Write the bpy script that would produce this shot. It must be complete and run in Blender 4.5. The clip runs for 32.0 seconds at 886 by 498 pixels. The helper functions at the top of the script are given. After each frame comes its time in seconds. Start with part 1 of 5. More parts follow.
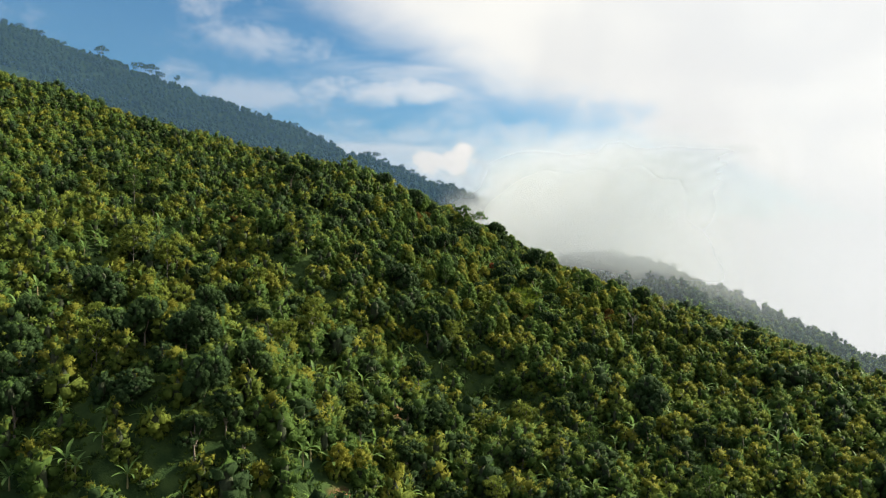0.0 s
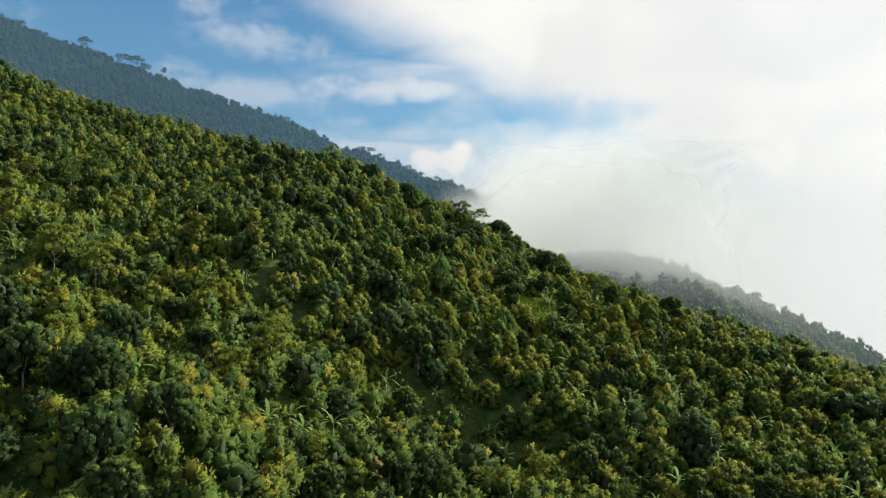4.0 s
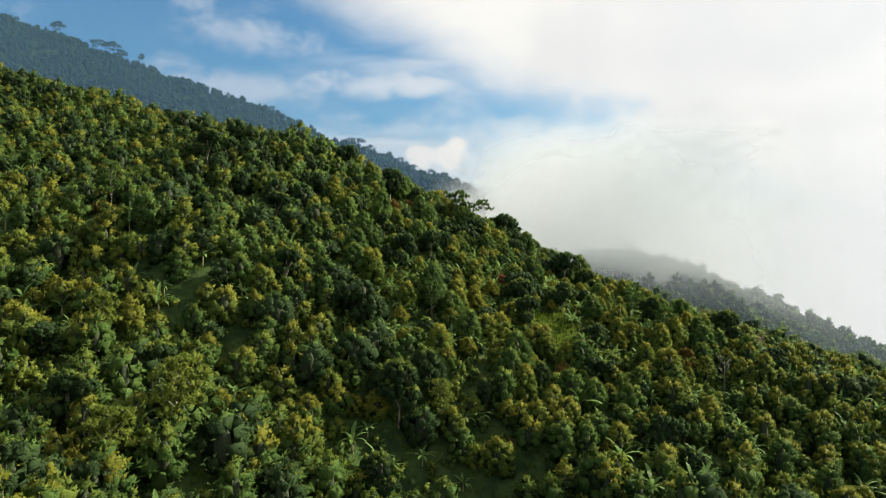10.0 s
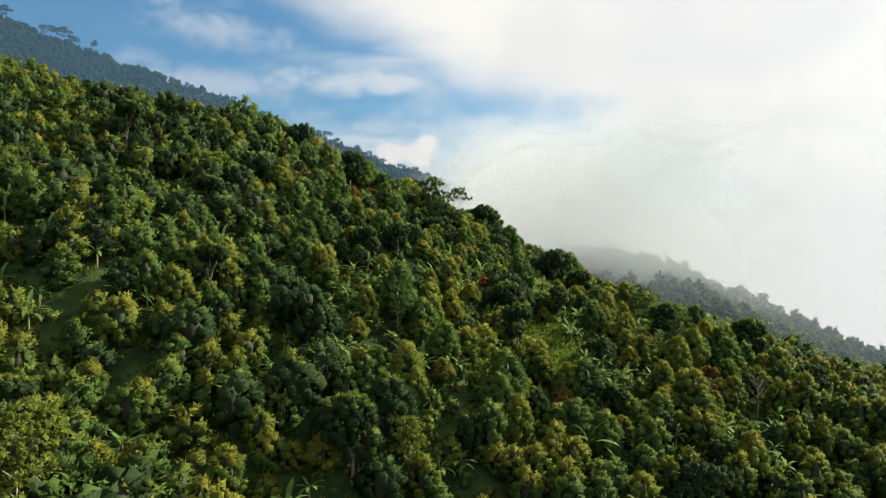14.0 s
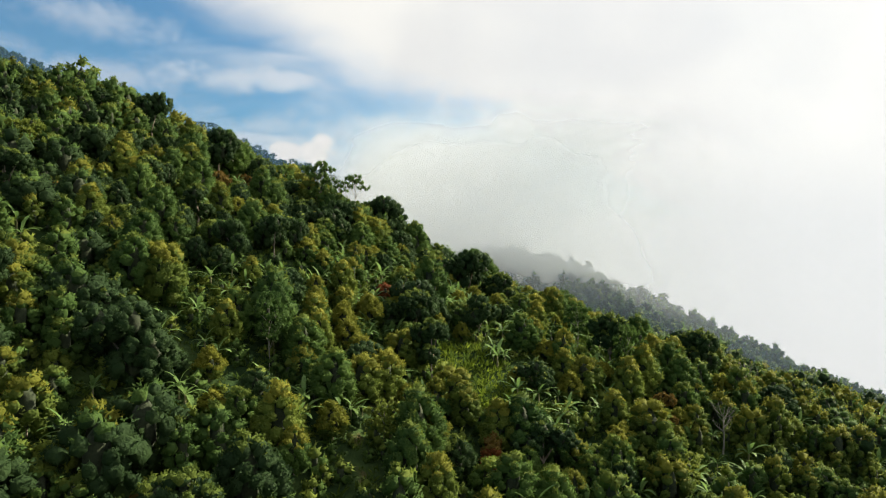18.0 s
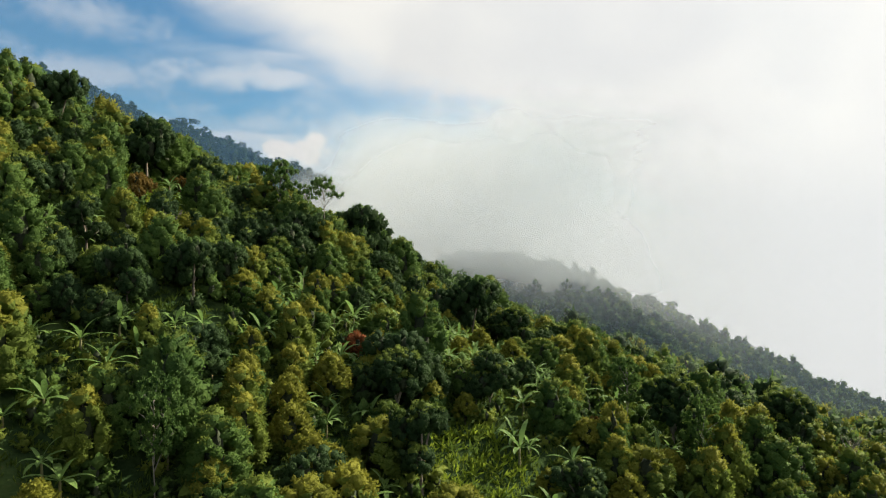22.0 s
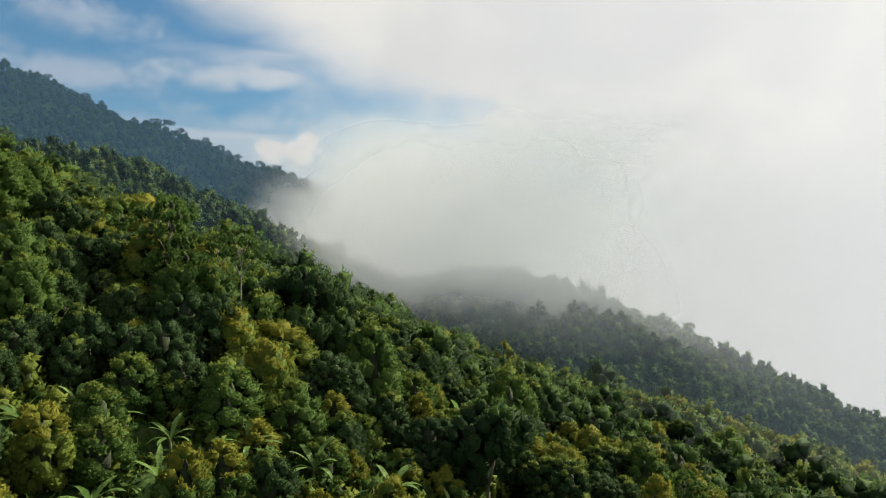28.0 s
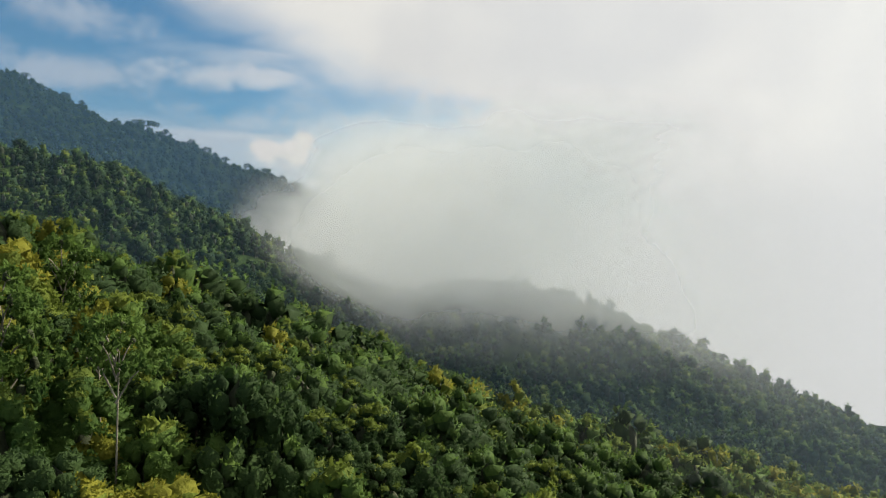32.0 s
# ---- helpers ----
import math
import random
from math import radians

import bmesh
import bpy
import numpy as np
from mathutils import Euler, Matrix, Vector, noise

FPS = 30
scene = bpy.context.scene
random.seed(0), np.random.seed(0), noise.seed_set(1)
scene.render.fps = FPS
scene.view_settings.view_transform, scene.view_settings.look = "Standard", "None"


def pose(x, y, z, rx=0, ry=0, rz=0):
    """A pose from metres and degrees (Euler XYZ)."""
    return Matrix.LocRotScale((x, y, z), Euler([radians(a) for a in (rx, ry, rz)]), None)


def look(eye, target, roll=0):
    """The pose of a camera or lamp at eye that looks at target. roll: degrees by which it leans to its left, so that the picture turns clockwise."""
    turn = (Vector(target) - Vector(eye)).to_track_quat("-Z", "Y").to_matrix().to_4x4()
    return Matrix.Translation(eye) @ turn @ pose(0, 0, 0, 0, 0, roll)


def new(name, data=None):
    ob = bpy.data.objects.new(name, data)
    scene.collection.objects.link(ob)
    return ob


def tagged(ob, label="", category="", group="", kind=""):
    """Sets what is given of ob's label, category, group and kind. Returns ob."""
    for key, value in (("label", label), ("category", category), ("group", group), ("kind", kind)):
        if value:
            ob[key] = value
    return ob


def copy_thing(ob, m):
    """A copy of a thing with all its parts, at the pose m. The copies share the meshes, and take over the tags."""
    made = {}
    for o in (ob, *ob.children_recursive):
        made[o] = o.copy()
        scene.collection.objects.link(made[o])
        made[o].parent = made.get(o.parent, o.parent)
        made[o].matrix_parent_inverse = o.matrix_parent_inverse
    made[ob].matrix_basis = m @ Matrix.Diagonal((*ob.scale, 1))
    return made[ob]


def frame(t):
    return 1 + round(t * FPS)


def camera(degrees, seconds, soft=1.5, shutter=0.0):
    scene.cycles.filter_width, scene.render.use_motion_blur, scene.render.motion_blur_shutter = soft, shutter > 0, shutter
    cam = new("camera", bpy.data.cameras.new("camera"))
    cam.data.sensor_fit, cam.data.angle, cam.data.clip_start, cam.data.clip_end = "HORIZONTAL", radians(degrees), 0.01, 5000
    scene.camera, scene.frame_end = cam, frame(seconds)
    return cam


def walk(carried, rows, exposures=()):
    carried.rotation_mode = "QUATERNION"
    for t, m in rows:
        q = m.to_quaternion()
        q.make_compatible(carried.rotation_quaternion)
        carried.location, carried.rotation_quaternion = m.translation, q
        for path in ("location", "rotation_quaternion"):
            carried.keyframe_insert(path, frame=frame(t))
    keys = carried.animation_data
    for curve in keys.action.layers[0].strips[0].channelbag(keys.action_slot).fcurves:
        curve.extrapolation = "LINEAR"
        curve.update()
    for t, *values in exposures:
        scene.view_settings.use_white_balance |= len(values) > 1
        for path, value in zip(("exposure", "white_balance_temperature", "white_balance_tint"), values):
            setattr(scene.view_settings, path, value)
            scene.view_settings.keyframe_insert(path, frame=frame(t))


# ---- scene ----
cam = camera(63.5, 32.0, soft=1.1)
PATH = [
    (0, (0.72, 1.42, -1.61), (0.709, 11.418, -1.605), 0.08),
    (1, (1.18, 9.77, -1.26), (1.174, 19.769, -1.257), 0.08),
    (2, (1.37, 18.28, -1.03), (1.357, 28.278, -1.032), 0.07),
    (3, (1.49, 26.38, -0.83), (1.488, 36.384, -0.835), 0.07),
    (4.5, (1.58, 36.66, -0.17), (1.593, 46.661, -0.199), 0.07),
    (6, (1.74, 46.11, 0.31), (1.775, 56.109, 0.263), 0.06),
    (7, (1.97, 52.66, 0.33), (2.012, 62.661, 0.278), 0.05),
    (8, (2.14, 59.26, 0.40), (2.190, 69.261, 0.337), 0.04),
    (9, (2.19, 66.22, 0.52), (2.254, 76.221, 0.453), 0.04),
    (10, (2.19, 73.33, 0.56), (2.270, 83.325, 0.486), 0.04),
    (11, (2.23, 80.09, 0.46), (2.323, 90.086, 0.380), 0.04),
    (12, (2.33, 86.45, 0.27), (2.444, 96.449, 0.186), 0.05),
    (12.5, (2.40, 89.54, 0.18), (2.523, 99.541, 0.100), 0.05),
    (13, (2.47, 92.59, 0.14), (2.618, 102.585, 0.047), 0.05),
    (13.5, (2.54, 95.59, 0.13), (2.808, 105.581, 0.032), 0.05),
    (14, (2.60, 98.56, 0.14), (3.091, 108.549, 0.036), 0.05),
    (14.5, (2.68, 101.56, 0.13), (3.394, 111.530, 0.027), 0.05),
    (15, (2.79, 104.58, 0.10), (3.753, 114.538, -0.008), 0.05),
    (15.5, (2.95, 107.63, 0.04), (4.153, 117.561, -0.066), 0.05),
    (16.5, (3.38, 113.70, -0.19), (5.095, 123.550, -0.290), 0.05),
    (17.5, (4.07, 119.85, -0.28), (5.983, 129.668, -0.379), 0.04),
    (18, (4.51, 123.07, -0.17), (6.435, 132.883, -0.266), 0.04),
    (19, (5.60, 129.75, 0.33), (7.553, 139.561, 0.233), 0.04),
    (20, (6.93, 136.70, 1.13), (8.900, 146.503, 1.026), 0.05),
    (21, (8.30, 143.59, 2.03), (10.292, 153.385, 1.924), 0.06),
    (22, (9.61, 150.25, 3.01), (11.626, 160.045, 2.894), 0.07),
    (23, (10.83, 156.69, 4.08), (12.877, 166.482, 3.965), 0.07),
    (24, (12.00, 162.87, 5.26), (14.067, 172.652, 5.145), 0.08),
    (25, (13.18, 168.71, 6.52), (15.265, 178.490, 6.404), 0.07),
    (26, (14.42, 174.46, 7.78), (16.509, 184.238, 7.668), 0.07),
    (27.5, (16.29, 183.33, 9.57), (18.400, 193.104, 9.456), 0.05),
    (29, (18.05, 192.09, 11.29), (20.175, 201.859, 11.173), 0.03),
    (30, (19.10, 197.66, 12.47), (21.242, 207.433, 12.344), 0.03),
    (31, (20.07, 203.14, 13.64), (22.223, 212.902, 13.519), 0.02),
    (32, (20.93, 208.60, 14.82), (23.106, 218.356, 14.704), 0.02),
]
walk(cam, [(t, look(eye, target, roll)) for t, eye, target, roll in PATH], [(0, 1.40), (15, 1.38), (22, 1.28), (32, 1.08)])

# ---- light ----
SUN_AZ, SUN_EL = radians(68), radians(33)   # to the right of the way ahead; above the horizon
sun_way = Vector((math.sin(SUN_AZ) * math.cos(SUN_EL), math.cos(SUN_AZ) * math.cos(SUN_EL), math.sin(SUN_EL)))
sun = new("sun", bpy.data.lights.new("sun", "SUN"))
sun.data.energy, sun.data.angle, sun.data.color = 5.0, radians(1.5), (1.0, 0.90, 0.70)
sun.matrix_world = look(sun_way * 100, (0, 0, 0))


class Nodes:
    """A small builder for node trees."""

    def __init__(self, tree):
        self.tree = tree
        tree.nodes.clear()

    def add(self, kind, **values):
        node = self.tree.nodes.new(kind)
        for key, value in values.items():
            if key in node.inputs:
                self.put(node.inputs[key], value)
        return node

    def put(self, socket, value):
        if isinstance(value, bpy.types.NodeSocket):
            self.tree.links.new(value, socket)
        else:
            socket.default_value = value

    def math(self, op, a, b=0.0, c=0.0, clamp=False):
        node = self.tree.nodes.new("ShaderNodeMath")
        node.operation, node.use_clamp = op, clamp
        for socket, value in zip(node.inputs, (a, b, c)):
            self.put(socket, value)
        return node.outputs[0]

    def smooth(self, value, low, high):
        node = self.tree.nodes.new("ShaderNodeMapRange")
        node.interpolation_type = "SMOOTHSTEP"
        for key, v in (("Value", value), ("From Min", low), ("From Max", high)):
            self.put(node.inputs[key], v)
        return node.outputs[0]

    def mix(self, factor, a, b):
        node = self.tree.nodes.new("ShaderNodeMix")
        node.data_type = "RGBA"
        self.put(node.inputs[0], factor)
        self.put(node.inputs[6], a)
        self.put(node.inputs[7], b)
        return node.outputs[2]

    def noise(self, vector, scale, detail=3.0, rough=0.55, warp=0.0):
        node = self.tree.nodes.new("ShaderNodeTexNoise")
        for key, v in (("Vector", vector), ("Scale", scale), ("Detail", detail), ("Roughness", rough), ("Distortion", warp)):
            self.put(node.inputs[key], v)
        return node.outputs[0]

    def mapped(self, vector, scale=(1, 1, 1), place=(0, 0, 0)):
        node = self.tree.nodes.new("ShaderNodeMapping")
        self.put(node.inputs["Vector"], vector)
        node.inputs["Scale"].default_value, node.inputs["Location"].default_value = scale, place
        return node.outputs[0]


def rgb(r, g, b):
    return (r, g, b, 1.0)


def cloudscape(n, way):
    """The clouds for a way into the sky: how much they cover, their colour and their brightness."""
    axes = n.add("ShaderNodeSeparateXYZ", Vector=way)
    x, y, z = axes.outputs["X"], axes.outputs["Y"], axes.outputs["Z"]
    big = n.math("SUBTRACT", n.noise(n.mapped(way, (1.0, 1.0, 1.7)), 2.6, 5.0, 0.55, 0.3), 0.5)
    fine = n.math("SUBTRACT", n.noise(n.mapped(way, (1.0, 1.0, 2.4), (3.1, 0.4, 1.7)), 7.0, 7.0, 0.6, 0.5), 0.5)
    curl = n.math("SUBTRACT", n.noise(n.mapped(way, (1.0, 1.0, 1.5), (2.2, 0.9, 0.3)), 15.0, 6.0, 0.62, 0.3), 0.5)
    # the cloud bank over the valley side, thinning towards the mountain
    side = n.math("MULTIPLY_ADD", z, 2.0, x)                    # grows to the right and upwards
    side = n.math("MULTIPLY_ADD", big, 0.16, n.math("MULTIPLY_ADD", fine, 0.22, side))
    bank = n.smooth(side, 0.38, 0.64)
    bank = n.math("MULTIPLY", bank, n.math("MULTIPLY_ADD", n.smooth(n.math("MULTIPLY_ADD", fine, 0.4, z), 0.58, 0.85), -0.15, 1.0))     # broken overhead
    fog = n.math("MULTIPLY", n.smooth(n.math("MULTIPLY_ADD", fine, 0.10, z), 0.13, 0.03), n.smooth(n.math("MULTIPLY_ADD", big, 0.12, x), -0.02, 0.14))
    bank = n.math("MAXIMUM", bank, fog)                         # the valley is full of it
    # thin veil low over the horizon, with streaks
    streak = n.math("SUBTRACT", n.noise(n.mapped(way, (1.2, 1.2, 6.5), (0.7, 0.2, 0.1)), 3.2, 6.0, 0.55, 0.5), 0.5)
    low = n.math("MULTIPLY_ADD", z, -2.6, 0.66)
    low = n.math("MULTIPLY_ADD", x, 0.55, low)
    veil = n.smooth(n.math("MULTIPLY_ADD", streak, 1.5, low), -0.15, 0.60)
    cover = n.math("MAXIMUM", bank, n.math("MULTIPLY", veil, 0.82))
    ahead = n.smooth(y, 0.0, 0.4)

    def blob(cx, cz, rx, rz, rough, low_at, high_at):
        """A soft-edged cloud round a way in the sky ahead."""
        dx, dz = n.math("MULTIPLY", n.math("SUBTRACT", x, cx), 1 / rx), n.math("MULTIPLY", n.math("SUBTRACT", z, cz), 1 / rz)
        d = n.math("SQRT", n.math("ADD", n.math("MULTIPLY", dx, dx), n.math("MULTIPLY", dz, dz)))
        d = n.math("MULTIPLY_ADD", curl, rough, d)
        return n.math("MULTIPLY", n.smooth(d, high_at, low_at), ahead)

    gap = blob(0.140, 0.182, 0.120, 0.026, 2.4, 0.30, 1.4)
    cover = n.math("MULTIPLY", cover, n.math("MULTIPLY_ADD", gap, -0.52, 1.0))
    for cx, cz, rx, rz, thick in ((-0.235, 0.268, 0.080, 0.024, 0.50), (-0.315, 0.322, 0.050, 0.026, 0.55), (-0.265, 0.205, 0.125, 0.026, 0.62), (-0.55, 0.27, 0.06, 0.02, 0.5),
                                  (-0.07, 0.216, 0.110, 0.020, 0.72), (0.03, 0.150, 0.160, 0.030, 0.55)):
        cover = n.math("MAXIMUM", cover, n.math("MULTIPLY", blob(cx, cz, rx, rz, 3.4, 0.1, 1.5), thick))
    cumulus = n.math("MAXIMUM", blob(0.018, 0.126, 0.044, 0.033, 2.6, 0.55, 1.05), blob(-0.018, 0.124, 0.036, 0.025, 2.6, 0.50, 1.05))
    cover = n.math("MAXIMUM", cover, n.math("MULTIPLY", cumulus, 0.97))
    tone = n.noise(n.mapped(way, (1.0, 1.0, 1.4), (1.9, 2.6, 0.4)), 3.4, 4.0, 0.55, 0.5)
    white = n.mix(n.math("MULTIPLY", n.smooth(tone, 0.30, 0.66), n.smooth(z, 0.02, 0.16)), rgb(0.79, 0.785, 0.77), rgb(0.935, 0.915, 0.865))
    white = n.mix(n.smooth(n.math("MULTIPLY_ADD", z, 0.8, x), 0.34, -0.20), white, rgb(0.66, 0.68, 0.74))          # greyer and bluer away from the sun
    white = n.mix(n.math("MULTIPLY", cumulus, 0.8), white, rgb(1.0, 0.93, 0.84))
    # the cloud glows more towards the sun behind it
    near_sun = n.add("ShaderNodeVectorMath")
    near_sun.operation = "DOT_PRODUCT"
    n.put(near_sun.inputs[0], way)
    near_sun.inputs[1].default_value = sun_way
    glow = n.smooth(near_sun.outputs["Value"], 0.45, 1.0)
    power = n.math("MULTIPLY_ADD", glow, 0.09, 0.415)
    return cover, white, power


def make_world():
    world = bpy.data.worlds.new("sky")
    scene.world = world
    world.use_nodes = True
    n = Nodes(world.node_tree)
    sky = n.add("ShaderNodeTexSky")
    sky.sky_type, sky.sun_disc = "NISHITA", False
    sky.sun_elevation, sky.sun_rotation = SUN_EL, SUN_AZ
    sky.air_density, sky.dust_density, sky.ozone_density = 1.0, 0.6, 2.0
    way = n.add("ShaderNodeTexCoord").outputs["Generated"]
    cover, white, power = cloudscape(n, way)
    blue = n.add("ShaderNodeVectorMath")
    blue.operation = "MULTIPLY"
    n.put(blue.inputs[0], sky.outputs[0])
    blue.inputs[1].default_value = (0.56, 0.90, 1.02)
    sky_light = n.add("ShaderNodeBackground", Color=blue.outputs[0], Strength=0.046)
    cloud_light = n.add("ShaderNodeBackground", Color=white, Strength=power)
    both = n.add("ShaderNodeMixShader", Fac=cover)
    n.put(both.inputs[1], sky_light.outputs[0])
    n.put(both.inputs[2], cloud_light.outputs[0])
    out = n.add("ShaderNodeOutputWorld")
    n.put(out.inputs["Surface"], both.outputs[0])


def valley_cloud_material():
    """Far cloud in the valley below the horizon, the same as the sky above it; its brightness is emitted."""
    m = bpy.data.materials.new("valley_cloud")
    m.use_nodes = True
    n = Nodes(m.node_tree)
    way = n.add("ShaderNodeVectorMath")
    way.operation = "SUBTRACT"
    n.put(way.inputs[0], n.add("ShaderNodeNewGeometry").outputs["Position"])
    way.inputs[1].default_value = (10.0, 110.0, 5.0)
    straight = n.add("ShaderNodeVectorMath")
    straight.operation = "NORMALIZE"
    n.put(straight.inputs[0], way.outputs[0])
    cover, white, power = cloudscape(n, straight.outputs[0])
    glow = n.add("ShaderNodeEmission", Color=white, Strength=power)
    n.put(n.add("ShaderNodeOutputMaterial").inputs["Surface"], glow.outputs[0])
    return m


make_world()

# ---- materials ----


def foliage(name, dark, light, through_light=0.42, rough=0.65, gloss=0.06):
    """Leaves: the tone differs from leaf to leaf and from plant to plant; light passes through them."""
    m = bpy.data.materials.new(name)
    m.use_nodes = True
    n = Nodes(m.node_tree)
    geo = n.add("ShaderNodeNewGeometry")
    leaf = geo.outputs["Random Per Island"]
    plant = n.add("ShaderNodeObjectInfo").outputs["Random"]
    stand = n.noise(geo.outputs["Position"], 0.16, 2.0)
    cluster = n.noise(geo.outputs["Position"], 1.1, 2.0)
    f = n.math("MULTIPLY_ADD", leaf, 0.15, n.math("MULTIPLY", plant, 0.34))
    f = n.math("MULTIPLY_ADD", n.smooth(stand, 0.34, 0.66), 0.28, f)
    f = n.math("MULTIPLY_ADD", n.smooth(cluster, 0.30, 0.70), 0.20, f)
    fine = n.noise(geo.outputs["Position"], 4.5, 3.0, 0.65)
    f = n.math("MULTIPLY_ADD", n.math("SUBTRACT", fine, 0.5), 0.55, f, clamp=True)
    colour = n.mix(f, rgb(*dark), rgb(*light))
    relief = n.add("ShaderNodeBump", Height=fine, Strength=0.9, Distance=0.22)
    body = n.add("ShaderNodeBsdfPrincipled", **{"Base Color": colour, "Roughness": rough, "Specular IOR Level": gloss, "Normal": relief.outputs[0]})
    back = n.add("ShaderNodeBsdfTranslucent", Color=colour)
    both = n.add("ShaderNodeMixShader", Fac=through_light)
    n.put(both.inputs[1], body.outputs[0])
    n.put(both.inputs[2], back.outputs[0])
    n.put(n.add("ShaderNodeOutputMaterial").inputs["Surface"], both.outputs[0])
    return m


def surface(name, a, b, scale, rough=0.85, bump=0.3, metal=0.0, stretch=(1, 1, 1)):
    """A plain rough surface with a coarse and a fine variation and relief."""
    m = bpy.data.materials.new(name)
    m.use_nodes = True
    n = Nodes(m.node_tree)
    place = n.mapped(n.add("ShaderNodeTexCoord").outputs["Object"], stretch)
    coarse, fine = n.noise(place, scale, 4.0), n.noise(place, scale * 9, 4.0)
    f = n.math("MULTIPLY_ADD", fine, 0.4, n.math("MULTIPLY", coarse, 0.6))
    colour = n.mix(n.smooth(f, 0.35, 0.65), rgb(*a), rgb(*b))
    relief = n.add("ShaderNodeBump", Height=fine, Strength=bump, Distance=0.05)
    body = n.add("ShaderNodeBsdfPrincipled", **{"Base Color": colour, "Roughness": rough, "Metallic": metal, "Normal": relief.outputs[0]})
    n.put(n.add("ShaderNodeOutputMaterial").inputs["Surface"], body.outputs[0])
    return m


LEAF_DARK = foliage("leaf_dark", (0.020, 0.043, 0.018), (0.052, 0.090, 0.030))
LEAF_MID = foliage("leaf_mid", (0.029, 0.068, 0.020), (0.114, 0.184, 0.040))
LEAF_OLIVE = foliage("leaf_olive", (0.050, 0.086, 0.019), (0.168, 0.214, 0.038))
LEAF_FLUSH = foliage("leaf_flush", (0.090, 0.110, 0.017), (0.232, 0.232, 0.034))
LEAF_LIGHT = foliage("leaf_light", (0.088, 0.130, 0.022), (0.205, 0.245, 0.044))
LEAF_RED = foliage("leaf_red", (0.140, 0.050, 0.022), (0.260, 0.095, 0.034))
LEAF_RUST = foliage("leaf_rust", (0.095, 0.070, 0.020), (0.190, 0.125, 0.030))
BANANA = foliage("banana_leaf", (0.070, 0.140, 0.036), (0.195, 0.305, 0.085), 0.40, 0.40, 0.14)
MEADOW = foliage("meadow_blade", (0.100, 0.165, 0.018), (0.230, 0.290, 0.032), 0.4)
GRASS = foliage("grass_blade", (0.036, 0.074, 0.014), (0.105, 0.150, 0.026), 0.4)
FAR_DARK = foliage("far_leaf_dark", (0.014, 0.031, 0.015), (0.036, 0.064, 0.024), 0.2, 0.85, 0.05)
FAR_MID = foliage("far_leaf_mid", (0.030, 0.062, 0.018), (0.066, 0.108, 0.028), 0.2, 0.8, 0.06)
BARK = surface("bark", (0.10, 0.08, 0.06), (0.22, 0.19, 0.15), 2.0, 0.9, 0.5, stretch=(1, 1, 0.3))
# inside of the crowns: shade between leaf clusters painted as a dark colour
CORE_SHADE = surface("inner_twigs", (0.014, 0.022, 0.009), (0.032, 0.044, 0.018), 3.0, 1.0, 0.8)
PALE_BARK = surface("pale_bark", (0.12, 0.11, 0.09), (0.25, 0.23, 0.19), 2.0, 0.85, 0.4, stretch=(1, 1, 0.3))
STEM = surface("banana_stem", (0.10, 0.11, 0.04), (0.20, 0.17, 0.08), 1.5, 0.6, 0.3, stretch=(1, 1, 0.2))
TIN = surface("roof_tin", (0.05, 0.075, 0.10), (0.10, 0.13, 0.16), 1.2, 0.75, 0.2, 0.1)
BOARD = surface("hut_board", (0.14, 0.11, 0.08), (0.27, 0.22, 0.16), 1.5, 0.85, 0.4, stretch=(1, 1, 0.2))


def ground_material():
    m = bpy.data.materials.new("hillside_soil")
    m.use_nodes = True
    n = Nodes(m.node_tree)
    place = n.add("ShaderNodeNewGeometry").outputs["Position"]
    coarse, mid, fine = n.noise(place, 0.035, 4.0), n.noise(place, 0.3, 4.0), n.noise(place, 3.5, 5.0)
    green = n.mix(n.smooth(mid, 0.35, 0.65), rgb(0.016, 0.032, 0.012), rgb(0.040, 0.066, 0.021))
    soil = n.mix(n.smooth(fine, 0.3, 0.7), rgb(0.070, 0.044, 0.024), rgb(0.165, 0.100, 0.052))
    bare = n.math("MULTIPLY_ADD", mid, 0.5, n.math("MULTIPLY", coarse, 0.5))
    bare = n.smooth(bare, 0.62, 0.70)
    # the cleared, dug plots low on the slope
    for cx, cy, r in PLOTS:
        axes = n.add("ShaderNodeSeparateXYZ", Vector=place)
        dx, dy = n.math("SUBTRACT", axes.outputs["X"], cx), n.math("SUBTRACT", axes.outputs["Y"], cy)
        d = n.math("SQRT", n.math("ADD", n.math("MULTIPLY", dx, dx), n.math("MULTIPLY", dy, dy)))
        d = n.math("MULTIPLY_ADD", mid, r * 0.9, d)
        bare = n.math("MAXIMUM", bare, n.smooth(d, r * 1.5, r * 0.9))
    colour = n.mix(bare, green, soil)
    relief = n.add("ShaderNodeBump", Height=n.math("ADD", fine, mid), Strength=0.7, Distance=0.25)
    body = n.add("ShaderNodeBsdfPrincipled", **{"Base Color": colour, "Roughness": 1.0, "Specular IOR Level": 0.03, "Normal": relief.outputs[0]})
    n.put(n.add("ShaderNodeOutputMaterial").inputs["Surface"], body.outputs[0])
    return m


